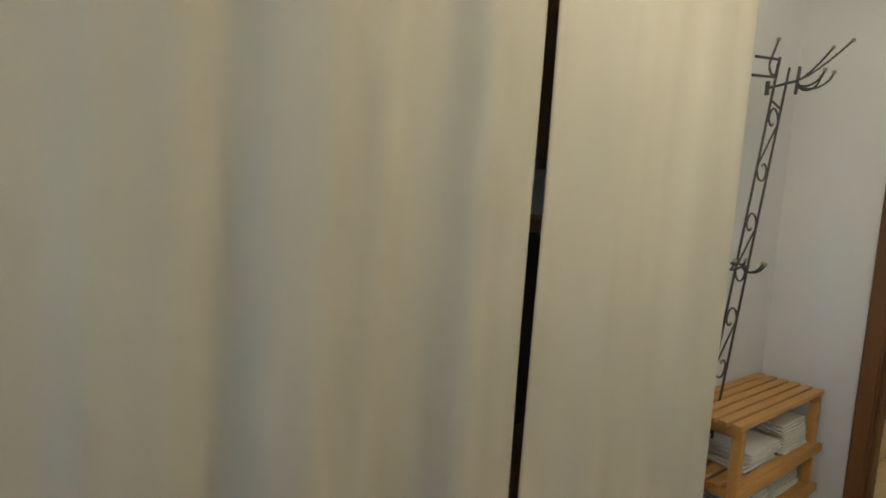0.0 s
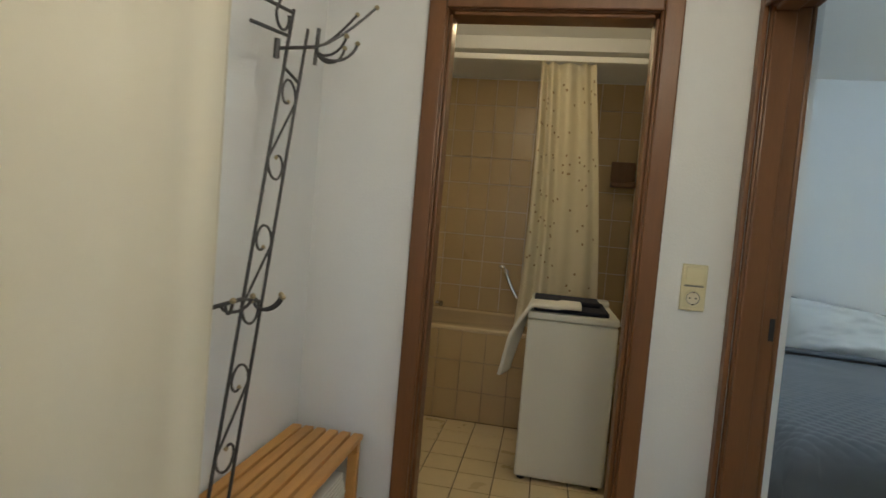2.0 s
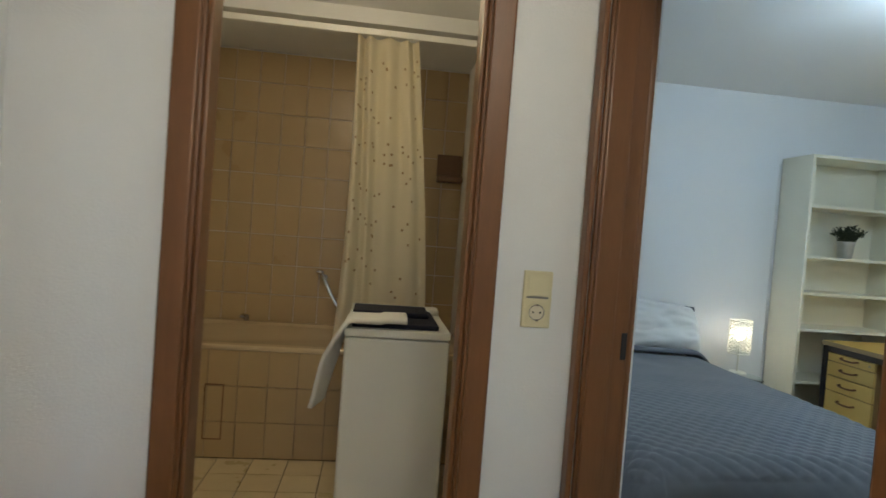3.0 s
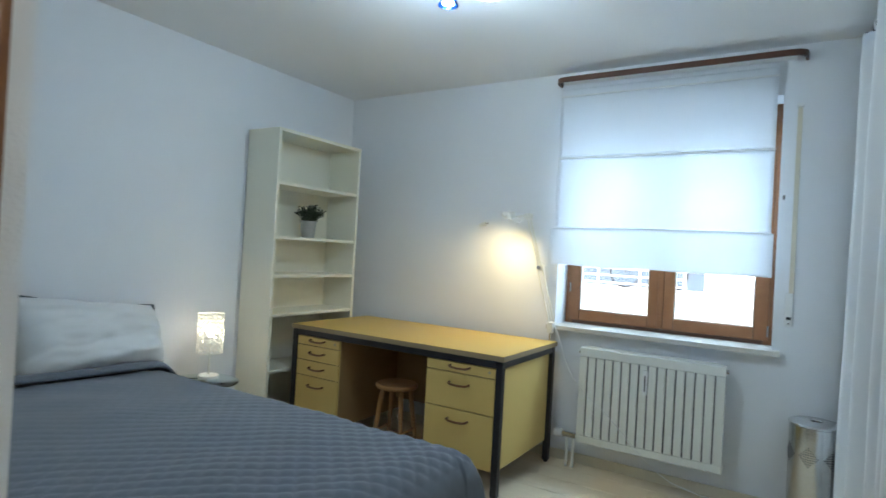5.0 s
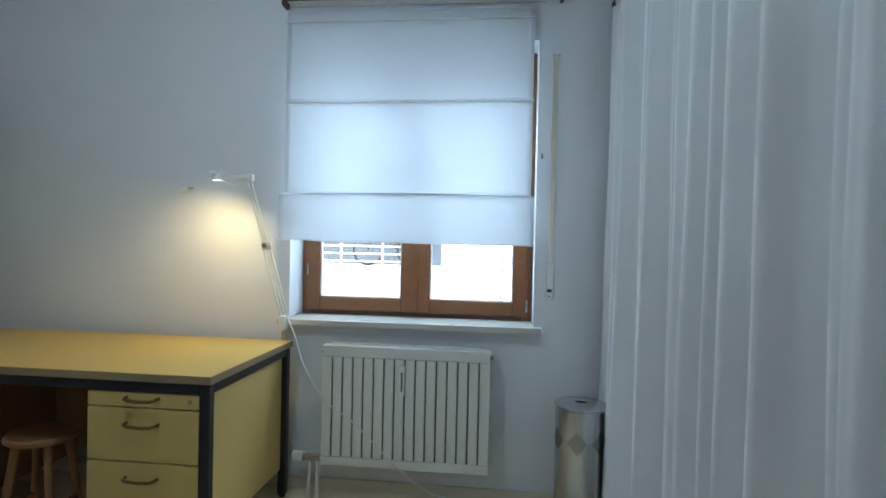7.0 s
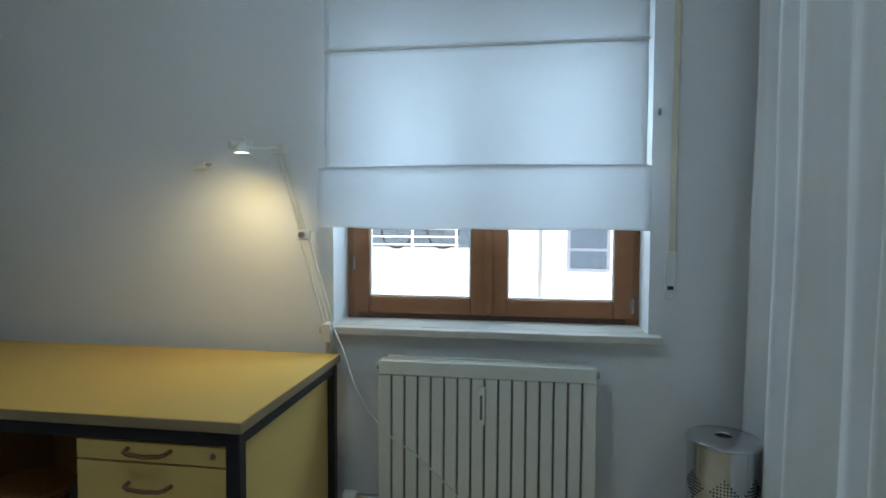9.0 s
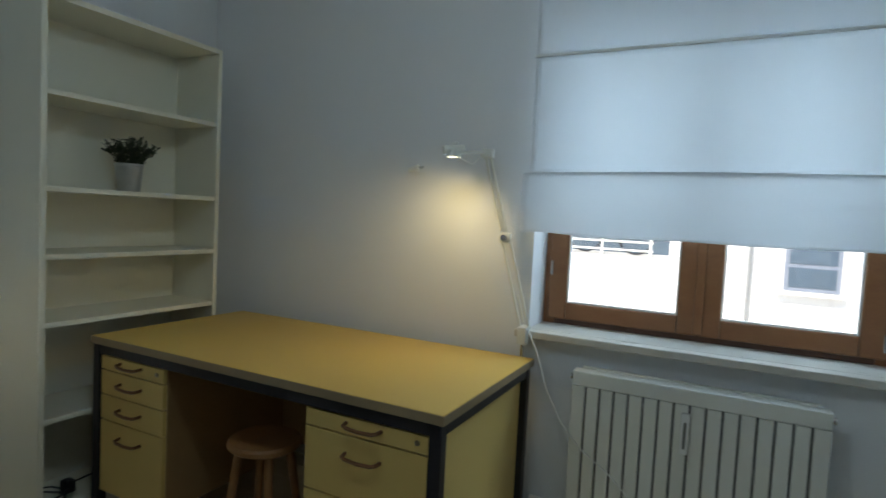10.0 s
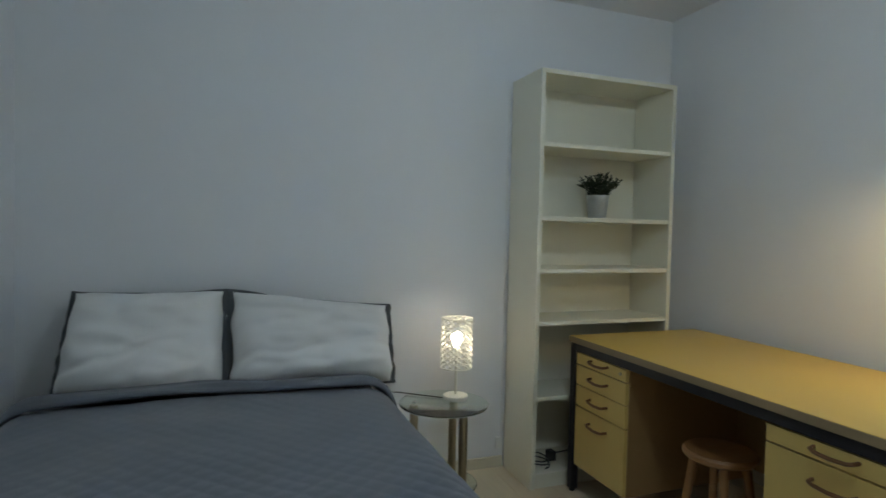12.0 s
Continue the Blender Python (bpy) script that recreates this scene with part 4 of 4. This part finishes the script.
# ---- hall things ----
# fixture for an added lamp that never comes into view
def unseen_lamp(name, label, x, y):
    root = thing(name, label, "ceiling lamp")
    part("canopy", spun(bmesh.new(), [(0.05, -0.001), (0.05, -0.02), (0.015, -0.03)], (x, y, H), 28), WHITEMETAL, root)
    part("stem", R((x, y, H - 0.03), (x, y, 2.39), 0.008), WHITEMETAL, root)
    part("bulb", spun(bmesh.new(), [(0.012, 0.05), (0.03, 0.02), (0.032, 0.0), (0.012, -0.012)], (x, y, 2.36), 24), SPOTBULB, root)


unseen_lamp("hall_unseen_lamp", "added hall ceiling lamp out of view, with a bare bulb, lit", 3.95, -3.66)
unseen_lamp("bath_unseen_lamp", "added bathroom ceiling lamp out of view, with a bare bulb, lit", 1.65, -4.2)


def switch():
    root = thing("wall_switch", "ivory double plate with a light switch above a socket", "switch")
    x = 2.428
    part("plate", B(x, x + 0.010, -3.560, -3.482, 1.062, 1.212, 0.004), IVORY, root)
    part("rocker", B(x + 0.0102, x + 0.016, -3.549, -3.493, 1.146, 1.203, 0.002), IVORY, root)
    bm = spun(bmesh.new(), [(0.0, 0.0), (0.02, 0.0), (0.021, 0.004), (0.027, 0.006), (0.027, 0.0), (0.0275, -0.001)], (0, 0, 0), 32)
    bmesh.ops.transform(bm, matrix=Matrix.Translation((x + 0.0105, -3.521, 1.103)) @ Matrix.Rotation(radians(90), 4, "Y"), verts=bm.verts[:])
    part("socket", bm, IVORY, root)
    part("socket_square", B(x + 0.0102, x + 0.0125, -3.549, -3.493, 1.074, 1.132, 0.001), IVORY, root)
    # grey ring paints the shade of the recess round the well
    ring = [(x + 0.0130, -3.521 + 0.0205 * math.cos(k * math.tau / 32), 1.103 + 0.0205 * math.sin(k * math.tau / 32)) for k in range(33)]
    part("socket_recess_shade", bend(bmesh.new(), ring, 0.0016, 6), GAPGREY, root)
    part("socket_well", R((x + 0.0120, -3.521, 1.103), (x + 0.0130, -3.521, 1.103), 0.0195, n=32), FELT, root)
    # grey strip puts the shade below the rocker into colour
    part("rocker_gap_shade", B(x + 0.0100, x + 0.0112, -3.5505, -3.4915, 1.1395, 1.1445), GAPGREY, root)
    for y in (-3.5305, -3.5115):
        part("contact", R((x + 0.0105, y, 1.103), (x + 0.0135, y, 1.103), 0.0028, n=10), BLACK, root)
    for z in (1.083, 1.123):
        part("earth_clip", B(x + 0.0125, x + 0.018, -3.524, -3.518, z - 0.002, z + 0.002), CHROME, root)


switch()


def bench():
    root = thing("slatted_bench", "pine slatted shoe bench with two shelves", "bench")
    x0, x1, y0, y1 = 2.50, 3.285, -4.83, -4.565
    for i in range(6):
        y = y0 + i * (y1 - y0 - 0.036) / 5
        part("slat", B(x0, x1, y, y + 0.036, 0.497, 0.516, 0.004), PINE, root)
    for x in (x0 + 0.02, x1 - 0.05):
        for y in (y0 + 0.001, y1 - 0.037):
            part("leg", B(x, x + 0.03, y, y + 0.036, 0.0, 0.462, 0.004), PINE, root)
        part("cross_bar", B(x, x + 0.03, y0 + 0.002, y1 - 0.002, 0.463, 0.4965, 0.003), PINE, root)
        for z in (0.10, 0.275):
            part("cross_bar", B(x + 0.004, x + 0.026, y0 + 0.0375, y1 - 0.0375, z - 0.035, z - 0.0005, 0.003), PINE, root)
    for z in (0.10, 0.275):
        for i in range(5):
            y = y0 + i * (y1 - y0 - 0.036) / 4
            lo, hi = (x0, x1) if i in (1, 2, 3) else (x0 + 0.0505, x1 - 0.0505)
            part("shelf_slat", B(lo, hi, y, y + 0.036, z, z + 0.016, 0.003), PINE, root)
        part("front_rail", B(x0 - 0.004, x1 + 0.004, y1 - 0.0005, y1 + 0.016, z - 0.022, z + 0.012, 0.003), PINE, root)


bench()


def towel_stack(x, y, z, count, wide, deep, seed):
    rnd = random.Random(seed)
    for i in range(count):
        root = thing("folded_towel", "folded white towel lying on the pine bench shelf", "towel", "towels on the bench")
        h = rnd.uniform(0.032, 0.042)
        ox, oy = rnd.uniform(-0.012, 0.012), rnd.uniform(-0.01, 0.01)
        bm = bmesh.new()
        for k in range(3):
            a = z + k * h / 3
            box(bm, x - wide / 2 + ox, x + wide / 2 + ox - 0.004 * k, y - deep / 2 + oy + 0.002 * k, y + deep / 2 + oy - 0.003 * k, a + 0.0008, a + h / 3 - 0.0008, 0.004)
        bmesh.ops.subdivide_edges(bm, edges=bm.edges[:], cuts=3, use_grid_fill=True)
        for v in bm.verts:
            v.co += Vector((noise.noise(v.co * 18), noise.noise(v.co * 18 + Vector((5, 1, 2))), 0)) * 0.005
            v.co.z += 0.003 * noise.noise(v.co * 12) * (v.co.z - z) / h
        part("fold", bm, TOWEL, root)
        z += h + 0.0015


towel_stack(2.68, -4.69, 0.2915, 3, 0.24, 0.20, 1)
towel_stack(2.98, -4.69, 0.2915, 2, 0.26, 0.20, 2)
towel_stack(2.72, -4.69, 0.1165, 3, 0.27, 0.20, 3)
towel_stack(3.04, -4.69, 0.1165, 2, 0.25, 0.20, 4)


def coat_rack():
    root = thing("coat_rack", "wrought iron coat rack with scrolls, leaning at the wall", "coat rack")
    RX0, RX1, RZ1 = 3.268, 2.885, 1.83
    y = -4.745
    up = Vector((RX1 - RX0, 0, RZ1)).normalized()
    ax = Vector((-up.z, 0, up.x)) * -1
    base, gap, length = Vector((RX0, y, 0.0)), 0.10, math.hypot(RX1 - RX0, RZ1)

    def p(along, across, out=0.0):
        return base + up * along - ax * across + Vector((0, out, 0))
    for k in (0, 1):
        part("upright", rod(bmesh.new(), p(0.012, k * gap), p(length, k * gap), 0.0046), IRON, root)
    for s in (0.2, 1.065, 1.70):
        part("cross_bar", rod(bmesh.new(), p(s, 0), p(s, gap), 0.0045), IRON, root)
    rad = gap / 2 - 0.003
    for low, high in ((0.27, 0.46), (0.675, 0.85), (1.05, 1.22), (1.445, 1.635)):
        # an S: curls in at both ends, with a straight run between them
        pts = []
        for k in range(23):
            t = k / 22
            a, q = math.radians(-60 - 300 * t), rad * (0.28 + 0.72 * min(1, t * 1.6))
            pts.append(p(high + q * math.sin(a), gap / 2 + q * math.cos(a)))
        for k in range(23):
            t = 1 - k / 22
            a, q = math.radians(120 - 300 * t), rad * (0.28 + 0.72 * min(1, t * 1.6))
            pts.append(p(low + q * math.sin(a), gap / 2 + q * math.cos(a)))
        part("scroll", bend(bmesh.new(), pts, 0.0036, 6), IRON, root)
        for tip in (pts[0], pts[-1]):
            part("scroll_tip", spun(bmesh.new(), [(0.001, -0.007), (0.007, 0.0), (0.001, 0.007)], tip, 10), BRASSY, root)

    def knob(tip):
        part("hook_tip", spun(bmesh.new(), [(0.001, -0.008), (0.006, -0.005), (0.008, 0.0), (0.006, 0.005), (0.001, 0.008)], tip, 12), BRASSY, root)

    def hook(o, dx, dy, size):
        """A round hook that dips below its root and ends in a knob."""
        d = Vector((dx, dy, 0)).normalized()
        pts = [o + d * size * (0.5 - 0.5 * math.cos(a)) + Vector((0, 0, size * (0.35 * k / 12 - 0.42 * math.sin(a)))) for k in range(13) for a in (math.radians(14 * k),)]
        part("hook", bend(bmesh.new(), pts, 0.004, 8), IRON, root)
        knob(pts[-1])
    low = p(1.06, gap * 0.6)
    hook(low, -0.75, 0.6, 0.075)
    hook(low, -0.2, 1.0, 0.075)
    hub = Vector((2.835, y + 0.05, 1.745))
    for dx, dy, size in ((-0.9, 0.35, 0.12), (-0.5, 0.8, 0.12), (0.2, 1.0, 0.10)):
        hook(hub, dx, dy, size)
    for dx, dy in ((-0.85, 0.3), (-0.5, 0.7)):
        d = Vector((dx, dy, 0)).normalized()
        pts = [hub + d * 0.17 * t + Vector((0, 0, 0.15 * t ** 1.3)) for t in (0, 0.2, 0.4, 0.6, 0.8, 1)]
        part("hat_peg", bend(bmesh.new(), pts, 0.004, 8), IRON, root)
        knob(pts[-1])
    part("hub_bar", rod(bmesh.new(), hub + Vector((0, 0, -0.05)), hub + Vector((-0.012, 0, 0.055)), 0.006), IRON, root)
    part("bracket", rod(bmesh.new(), Vector((2.965, y, 1.70)), hub, 0.005), IRON, root)
    part("bracket_plate", rod(bmesh.new(), Vector((2.965, y, 1.675)), Vector((2.965, y, 1.725)), 0.008), IRON, root)
    # level side arms that run behind the curtain
    side = Vector((0.2, 0.0, -0.028))
    for s in (1.79, 1.86):
        part("arm", rod(bmesh.new(), p(s, 0.0), p(s, 0.0) + side, 0.005), IRON, root)
    part("arm_end", rod(bmesh.new(), p(1.70, 0.0), p(1.87, 0.0), 0.005), IRON, root)
    o = p(1.83, 0.0) + side * 0.45
    curl = [o + Vector((0.035 * math.cos(a), 0.02, 0.035 * math.sin(a))) for a in [math.radians(-200 + 20 * k) for k in range(11)]]
    curl += [curl[-1] + Vector((-0.03, 0.01, 0.09))]
    part("hat_peg", bend(bmesh.new(), curl, 0.004, 8), IRON, root)
    knob(curl[-1])
    part("arm", rod(bmesh.new(), p(1.065, 0.0), p(1.065, 0.0) + side * 1.4 + Vector((0, 0, 0.03)), 0.0055), IRON, root)
    c0 = p(1.065, 0.0) + side * 0.45
    hook(c0 + Vector((0.01, 0.0, 0.01)), -0.75, 0.7, 0.075)
    hook(c0 + Vector((-0.01, 0.0, 0.01)), 0.75, 0.7, 0.075)
    part("foot", rod(bmesh.new(), p(0.006, -0.12) + Vector((0, 0, 0.004)), p(0.006, gap + 0.05) + Vector((0, 0, -0.022)), 0.006), IRON, root)


coat_rack()


# ---- bathroom things ----
def bathtub():
    root = thing("bathtub", "tan built-in bathtub with a tiled front", "bathtub")
    x0, x1, y0, y1, z = 0.014, 0.80, -5.098, -3.402, 0.612
    part("apron", B(x0, x1 - 0.018, y0, y1, 0.0, 0.585), GROUT, root)
    bm = bmesh.new()

    def ring(inset, zz, corner):
        pts = []
        a0, a1, b0, b1 = x0 + inset, x1 - inset, y0 + inset, y1 - inset
        for cx, cy, start in ((a1 - corner, b1 - corner, 0), (a0 + corner, b1 - corner, 90), (a0 + corner, b0 + corner, 180), (a1 - corner, b0 + corner, 270)):
            for k in range(7):
                t = math.radians(start + 15 * k)
                pts.append(bm.verts.new((cx + corner * math.cos(t), cy + corner * math.sin(t), zz)))
        return pts
    rings = [ring(0.0, 0.5865, 0.01), ring(0.0, z - 0.008, 0.012), ring(0.006, z, 0.012), ring(0.055, z, 0.10), ring(0.065, z - 0.012, 0.11)]
    inner = [ring(0.09, 0.595, 0.13)]
    rings += inner
    for a, b in zip(rings, rings[1:]):
        for k in range(28):
            bm.faces.new((a[k], a[(k + 1) % 28], b[(k + 1) % 28], b[k]))
    bm.faces.new(rings[-1])
    part("rim", bm, TUBWARE, root, "tan enamelled rim")
    for y, zz in ((-4.28, 0.93), ):
        part("mixer_bracket", R((0.012, y, zz), (0.05, y, zz), 0.02, n=16), CHROME, root)
        part("hand_shower", bend(bmesh.new(), [(0.06, y - 0.02, 0.96), (0.055, y, 0.92), (0.06, y + 0.05, 0.82), (0.07, y + 0.10, 0.74)], 0.013, 10), CHROME, root)
        part("shower_head", spun(bmesh.new(), [(0.012, -0.012), (0.028, 0.0), (0.026, 0.012), (0.008, 0.02)], (0.075, y - 0.03, 0.965), 20), CHROME, root)
    part("overflow", R((0.10, -4.78, 0.645), (0.13, -4.75, 0.645), 0.022, n=18), CHROME, root)
    for y0_, y1_, z0_, z1_ in ((-4.80, -4.794, 0.10, 0.40), (-4.706, -4.70, 0.10, 0.40), (-4.794, -4.706, 0.10, 0.106), (-4.794, -4.706, 0.394, 0.40)):
        part("access_panel_edge", B(0.7968, 0.7990, y0_, y1_, z0_, z1_), BROWN, root)


bathtub()


def shower_curtain():
    root = thing("shower_curtain", "cream patterned shower curtain gathered on a white rail", "curtain")

    def where(u, v):
        left = -4.14 + 0.03 * (1 - v) - 0.05 * (1 - v) ** 3
        y = left + (0.35 + 0.16 * (1 - v)) * u + 0.012 * math.sin(u * 9 + v * 2)
        x = 0.80 + 0.024 * math.sin(u * 4.3 * math.tau + 0.8 * math.sin(u * 5) + 0.5 * v) + 0.010 * math.sin(u * 23 + v)
        return Vector((x - 0.10 * (1 - v) * (1 - v), y, 0.64 + 1.66 * v))
    part("cloth", sheet(bmesh.new(), 110, 24, lambda u, v: where(u, v)), SHOWERCLOTH, root, smooth=True, thick=0.001)
    rnd = random.Random(12)
    prints = bmesh.new()
    for k in range(90):
        u, v = rnd.uniform(0.03, 0.97), rnd.uniform(0.03, 0.94)
        a, b, c, d = (where(u + du, v + dv) + Vector((0.003, 0, 0)) for du, dv in ((-0.011, -0.004), (0.011, -0.004), (0.011, 0.004), (-0.011, 0.004)))
        prints.faces.new([prints.verts.new(q) for q in (a, b, c, d)])
    ob = part("print", prints, MOTIF, root, "small brown printed motifs", thick=0.0006)
    ob["kind"] = "stuff"
    for k in range(7):
        q = where(0.04 + k * 0.153, 1.0)
        part("ring", bend(bmesh.new(), [(q.x, q.y, 2.295), (q.x + 0.01, q.y, 2.308), (q.x, q.y, 2.318)], 0.002, 6), WHITEPLASTIC, root)
    rail = thing("shower_rail", "white shower curtain rail across the bathroom", "rail")
    part("rail", B(0.785, 0.815, -5.095, -3.404, 2.31, 2.345, 0.004), WHITEPLASTIC, rail)
    beam = tagged(part("beam", B(0.001, 0.74, -5.099, -3.402, 2.395, H - 0.001, 0.002), PAINT), "boxed beam above the bathtub", "beam", kind="structure")


shower_curtain()


def washer():
    root = thing("washing_machine", "white narrow top-loading washing machine", "washing machine")
    part("body", B(0.96, 1.52, -4.055, -3.612, 0.02, 0.828, 0.012), WHITEMETAL, root)
    part("lid", B(0.965, 1.523, -4.057, -3.610, 0.832, 0.868, 0.008), WHITEMETAL, root)
    part("control_panel", B(0.962, 1.07, -4.05, -3.617, 0.8685, 0.90, 0.01), WHITEMETAL, root)
    for x in (1.0, 1.48):
        for y in (-4.02, -3.65):
            part("foot", R((x, y, 0.0), (x, y, 0.0195), 0.02), BLACK, root)
    mat = thing("navy_bath_mat", "folded navy towelling mat on the washing machine", "bath mat")
    bm = B(1.09, 1.50, -4.03, -3.66, 0.8695, 0.891, 0.006)
    part("fold", bm, NAVY, mat)
    part("fold", B(1.10, 1.33, -4.035, -3.69, 0.8915, 0.916, 0.008), NAVY, mat)
    towel = thing("hanging_towel", "white towel draped over the edge of the washing machine", "towel")

    def place(u, v):
        s = u * 0.62
        y = -3.80 - s if s < 0.25 else -4.05 - 0.022 * math.sin(min(1, (s - 0.25) * 12) * 1.57) - 0.22 * max(0, s - 0.30)
        z = 0.908 if s < 0.22 else 0.908 - max(0, s - 0.245)
        if s < 0.1:
            z += 0.006
        x = 1.43 + (v - 0.5) * (0.22 - 0.06 * u) + 0.03 * u + 0.006 * noise.noise((s * 8, v * 4, 2))
        y -= 0.045 * v * min(1, max(0, s - 0.24) * 6)
        return (x, y + 0.008 * noise.noise((v * 5, s * 6, 1)), z + 0.012 * math.sin(v * math.pi) * (s < 0.25))
    part("cloth", sheet(bmesh.new(), 34, 12, place), TOWEL, towel, smooth=True, thick=0.018)


washer()


def bath_extras():
    root = thing("soap_shelf", "brown soap shelf on the bathroom wall", "shelf")
    part("tray", B(0.014, 0.13, -3.58, -3.41, 1.63, 1.67, 0.01), CABINET, root)
    part("back_plate", B(0.0135, 0.03, -3.58, -3.41, 1.6705, 1.82, 0.006), CABINET, root)
    door = tagged(new("door_bath"), "tan bathroom door standing open inside the bathroom", "door", kind="structure")
    door.location, door.rotation_euler = (2.275, -3.655, 0), (0, 0, radians(-13))
    part("leaf", B(-0.73, 0.0, 0.0, 0.038, 0.012, 1.99, 0.003), WHITEWOOD, door)
    part("handle", bend(bmesh.new(), [(-0.66, -0.002, 1.05), (-0.66, -0.04, 1.05), (-0.65, -0.052, 1.05), (-0.56, -0.054, 1.047)], 0.009, 10), CHROME, door, "steel lever handle")
    part("rose", R((-0.66, -0.001, 1.05), (-0.66, -0.008, 1.05), 0.024, n=20), CHROME, door)


bath_extras()


# ---- outside, through the window ----
def outside():
    tagged(part("ground", B(-400, 400, 0.31, 900, -1.2, -1.0), PAVING), "pale sunlit paving outside", "ground", kind="structure")
    house = thing("neighbour_building", "white rendered building across the courtyard", "building")
    bm = bmesh.new()
    box(bm, -9.0, 2.2, 10.5, 16, -1.0, 8.0)
    box(bm, 2.2, 12.0, 8.0, 16, -1.0, 8.0)
    part("wall", bm, RENDERED, house)
    part("roof", B(-9.4, 12.4, 7.6, 16.4, 8.0, 8.3), CABINET, house)
    for x0, x1, z0, z1 in ((3.30, 4.04, 0.42, 1.75), (5.6, 6.4, 0.42, 1.75), (3.30, 4.04, 3.4, 4.8), (5.6, 6.4, 3.4, 4.8)):
        w = part("window", B(x0, x1, 7.96, 7.999, z0, z1, 0.004), FARFRAME, house)
        part("pane", B(x0 + 0.06, x1 - 0.06, 7.950, 7.9595, z0 + 0.42, z1 - 0.06), FARGLASS, w)
        part("pane", B(x0 + 0.06, x1 - 0.06, 7.950, 7.9595, z0 + 0.06, z0 + 0.36), FARGLASS, w)
        part("sill", B(x0 - 0.08, x1 + 0.08, 7.86, 7.999, z0 - 0.06, z0 - 0.005, 0.004), RENDERED, w)
    part("downpipe", R((2.83, 7.93, -1.0), (2.83, 7.93, 8.0), 0.04), ZINC, house)
    part("parapet", B(-2.6, 2.19, 9.0, 9.15, -1.0, 0.70, 0.01), RENDERED, house)
    # flat dark panel, its colour standing in for a shaded recess
    part("recess_shade", B(-2.2, 1.4, 10.46, 10.499, 0.2, 2.4), FARGLASS, house)
    rail = thing("balcony_railing", "white tubular railing on the terrace wall", "railing")
    for z in (0.82, 0.98, 1.14, 1.30):
        part("bar", R((-2.6, 9.07, z), (1.25, 9.07, z), 0.018), WHITEMETAL, rail)
    for x in (-2.5, -1.55, -0.6, 0.3, 1.2):
        part("post", R((x, 9.07, 0.70), (x, 9.07, 1.32), 0.025), WHITEMETAL, rail)
    cycle = thing("bicycle", "dark bicycle parked behind the terrace railing", "bicycle")
    for x in (-0.15, 0.85):
        wheel = [(x + 0.33 * math.cos(a), 9.6, 1.06 + 0.33 * math.sin(a)) for a in [k * math.tau / 28 for k in range(29)]]
        part("wheel", bend(bmesh.new(), wheel, 0.02, 6), BLACK, cycle)
    part("bicycle_frame", bend(bmesh.new(), [(-0.15, 9.6, 1.06), (0.05, 9.6, 1.55), (0.45, 9.6, 1.1), (0.85, 9.6, 1.06), (0.6, 9.6, 1.55), (0.45, 9.6, 1.1)], 0.02, 6), BLACK, cycle)
    part("handlebar", bend(bmesh.new(), [(0.05, 9.35, 1.68), (0.05, 9.6, 1.66), (0.05, 9.85, 1.68)], 0.015, 6), BLACK, cycle)
    deck = tagged(part("terrace", B(-2.6, 2.19, 9.15, 10.5, -1.0, 0.71), PAVING), "raised terrace outside the neighbour building", "terrace", kind="structure")


outside()


# ---- laid pieces ----
def tiles(parent, mat, along, origin, cols, rows, w, h, gap, depth, skip=None):
    """Shared tiles in a grid; along: 'floor', 'x' (wall facing +x) or 'y' (wall facing +y)."""
    size = {"floor": (w - gap, h - gap, depth), "x": (depth, w - gap, h - gap), "y": (w - gap, depth, h - gap)}[along]
    bm = box(bmesh.new(), 0, size[0], 0, size[1], 0, size[2], 0.0007)
    first = part("tile", bm, mat, parent)
    data = first.data
    o = Vector(origin)
    used = False
    for i in range(cols):
        for j in range(rows):
            p = o + {"floor": Vector((i * w, j * h, 0)), "x": Vector((0, i * w, j * h)), "y": Vector((i * w, 0, j * h))}[along]
            if skip and skip(p):
                continue
            ob = first if not used else new("tile", data)
            used = True
            ob.parent = parent
            ob.location = p + Vector((0, 0, 0)) + Vector((random.uniform(-1, 1), random.uniform(-1, 1), 0)) * 0.0004
    return first


objs = bpy.data.objects
tiles(objs["floor_bath"], FLOORTILE, "floor", (0.80, -5.08, -0.0075), 8, 9, 0.186, 0.186, 0.006, 0.008)
tiles(objs["floor_hall"], HALLTILE, "floor", (2.31, -4.84, -0.0075), 13, 5, 0.29, 0.286, 0.006, 0.008)
tiles(objs["wall_west"], TILE, "x", (0.0002, -5.098, 0.59), 11, 9, 0.156, 0.2, 0.0032, 0.0075)
tiles(objs["bathtub"], TILE, "x", (0.783, -5.098, 0.004), 11, 3, 0.156, 0.194, 0.0032, 0.0135)


def planks():
    w, l = 0.19, 1.25
    for j in range(17):
        y = -3.19 + j * w
        x = 0.0 - (j % 3) * 0.42
        while x < 3.6:
            a, b = max(x, 0.0), min(x + l, 4.09)
            if b - a > 0.05:
                bm = box(bmesh.new(), a + 0.0006, b - 0.0006, y + 0.0006, min(y + w, 0.0) - 0.0006, -0.011, 0.0, 0.0012)
                part("plank", bm, BOARDS, objs["floor_bedroom"])
            x += l
    bm = box(bmesh.new(), 2.505, 3.325, -3.398, -3.195, -0.011, 0.0, 0.002)
    part("threshold", bm, BROWN, objs["floor_bedroom"])


planks()
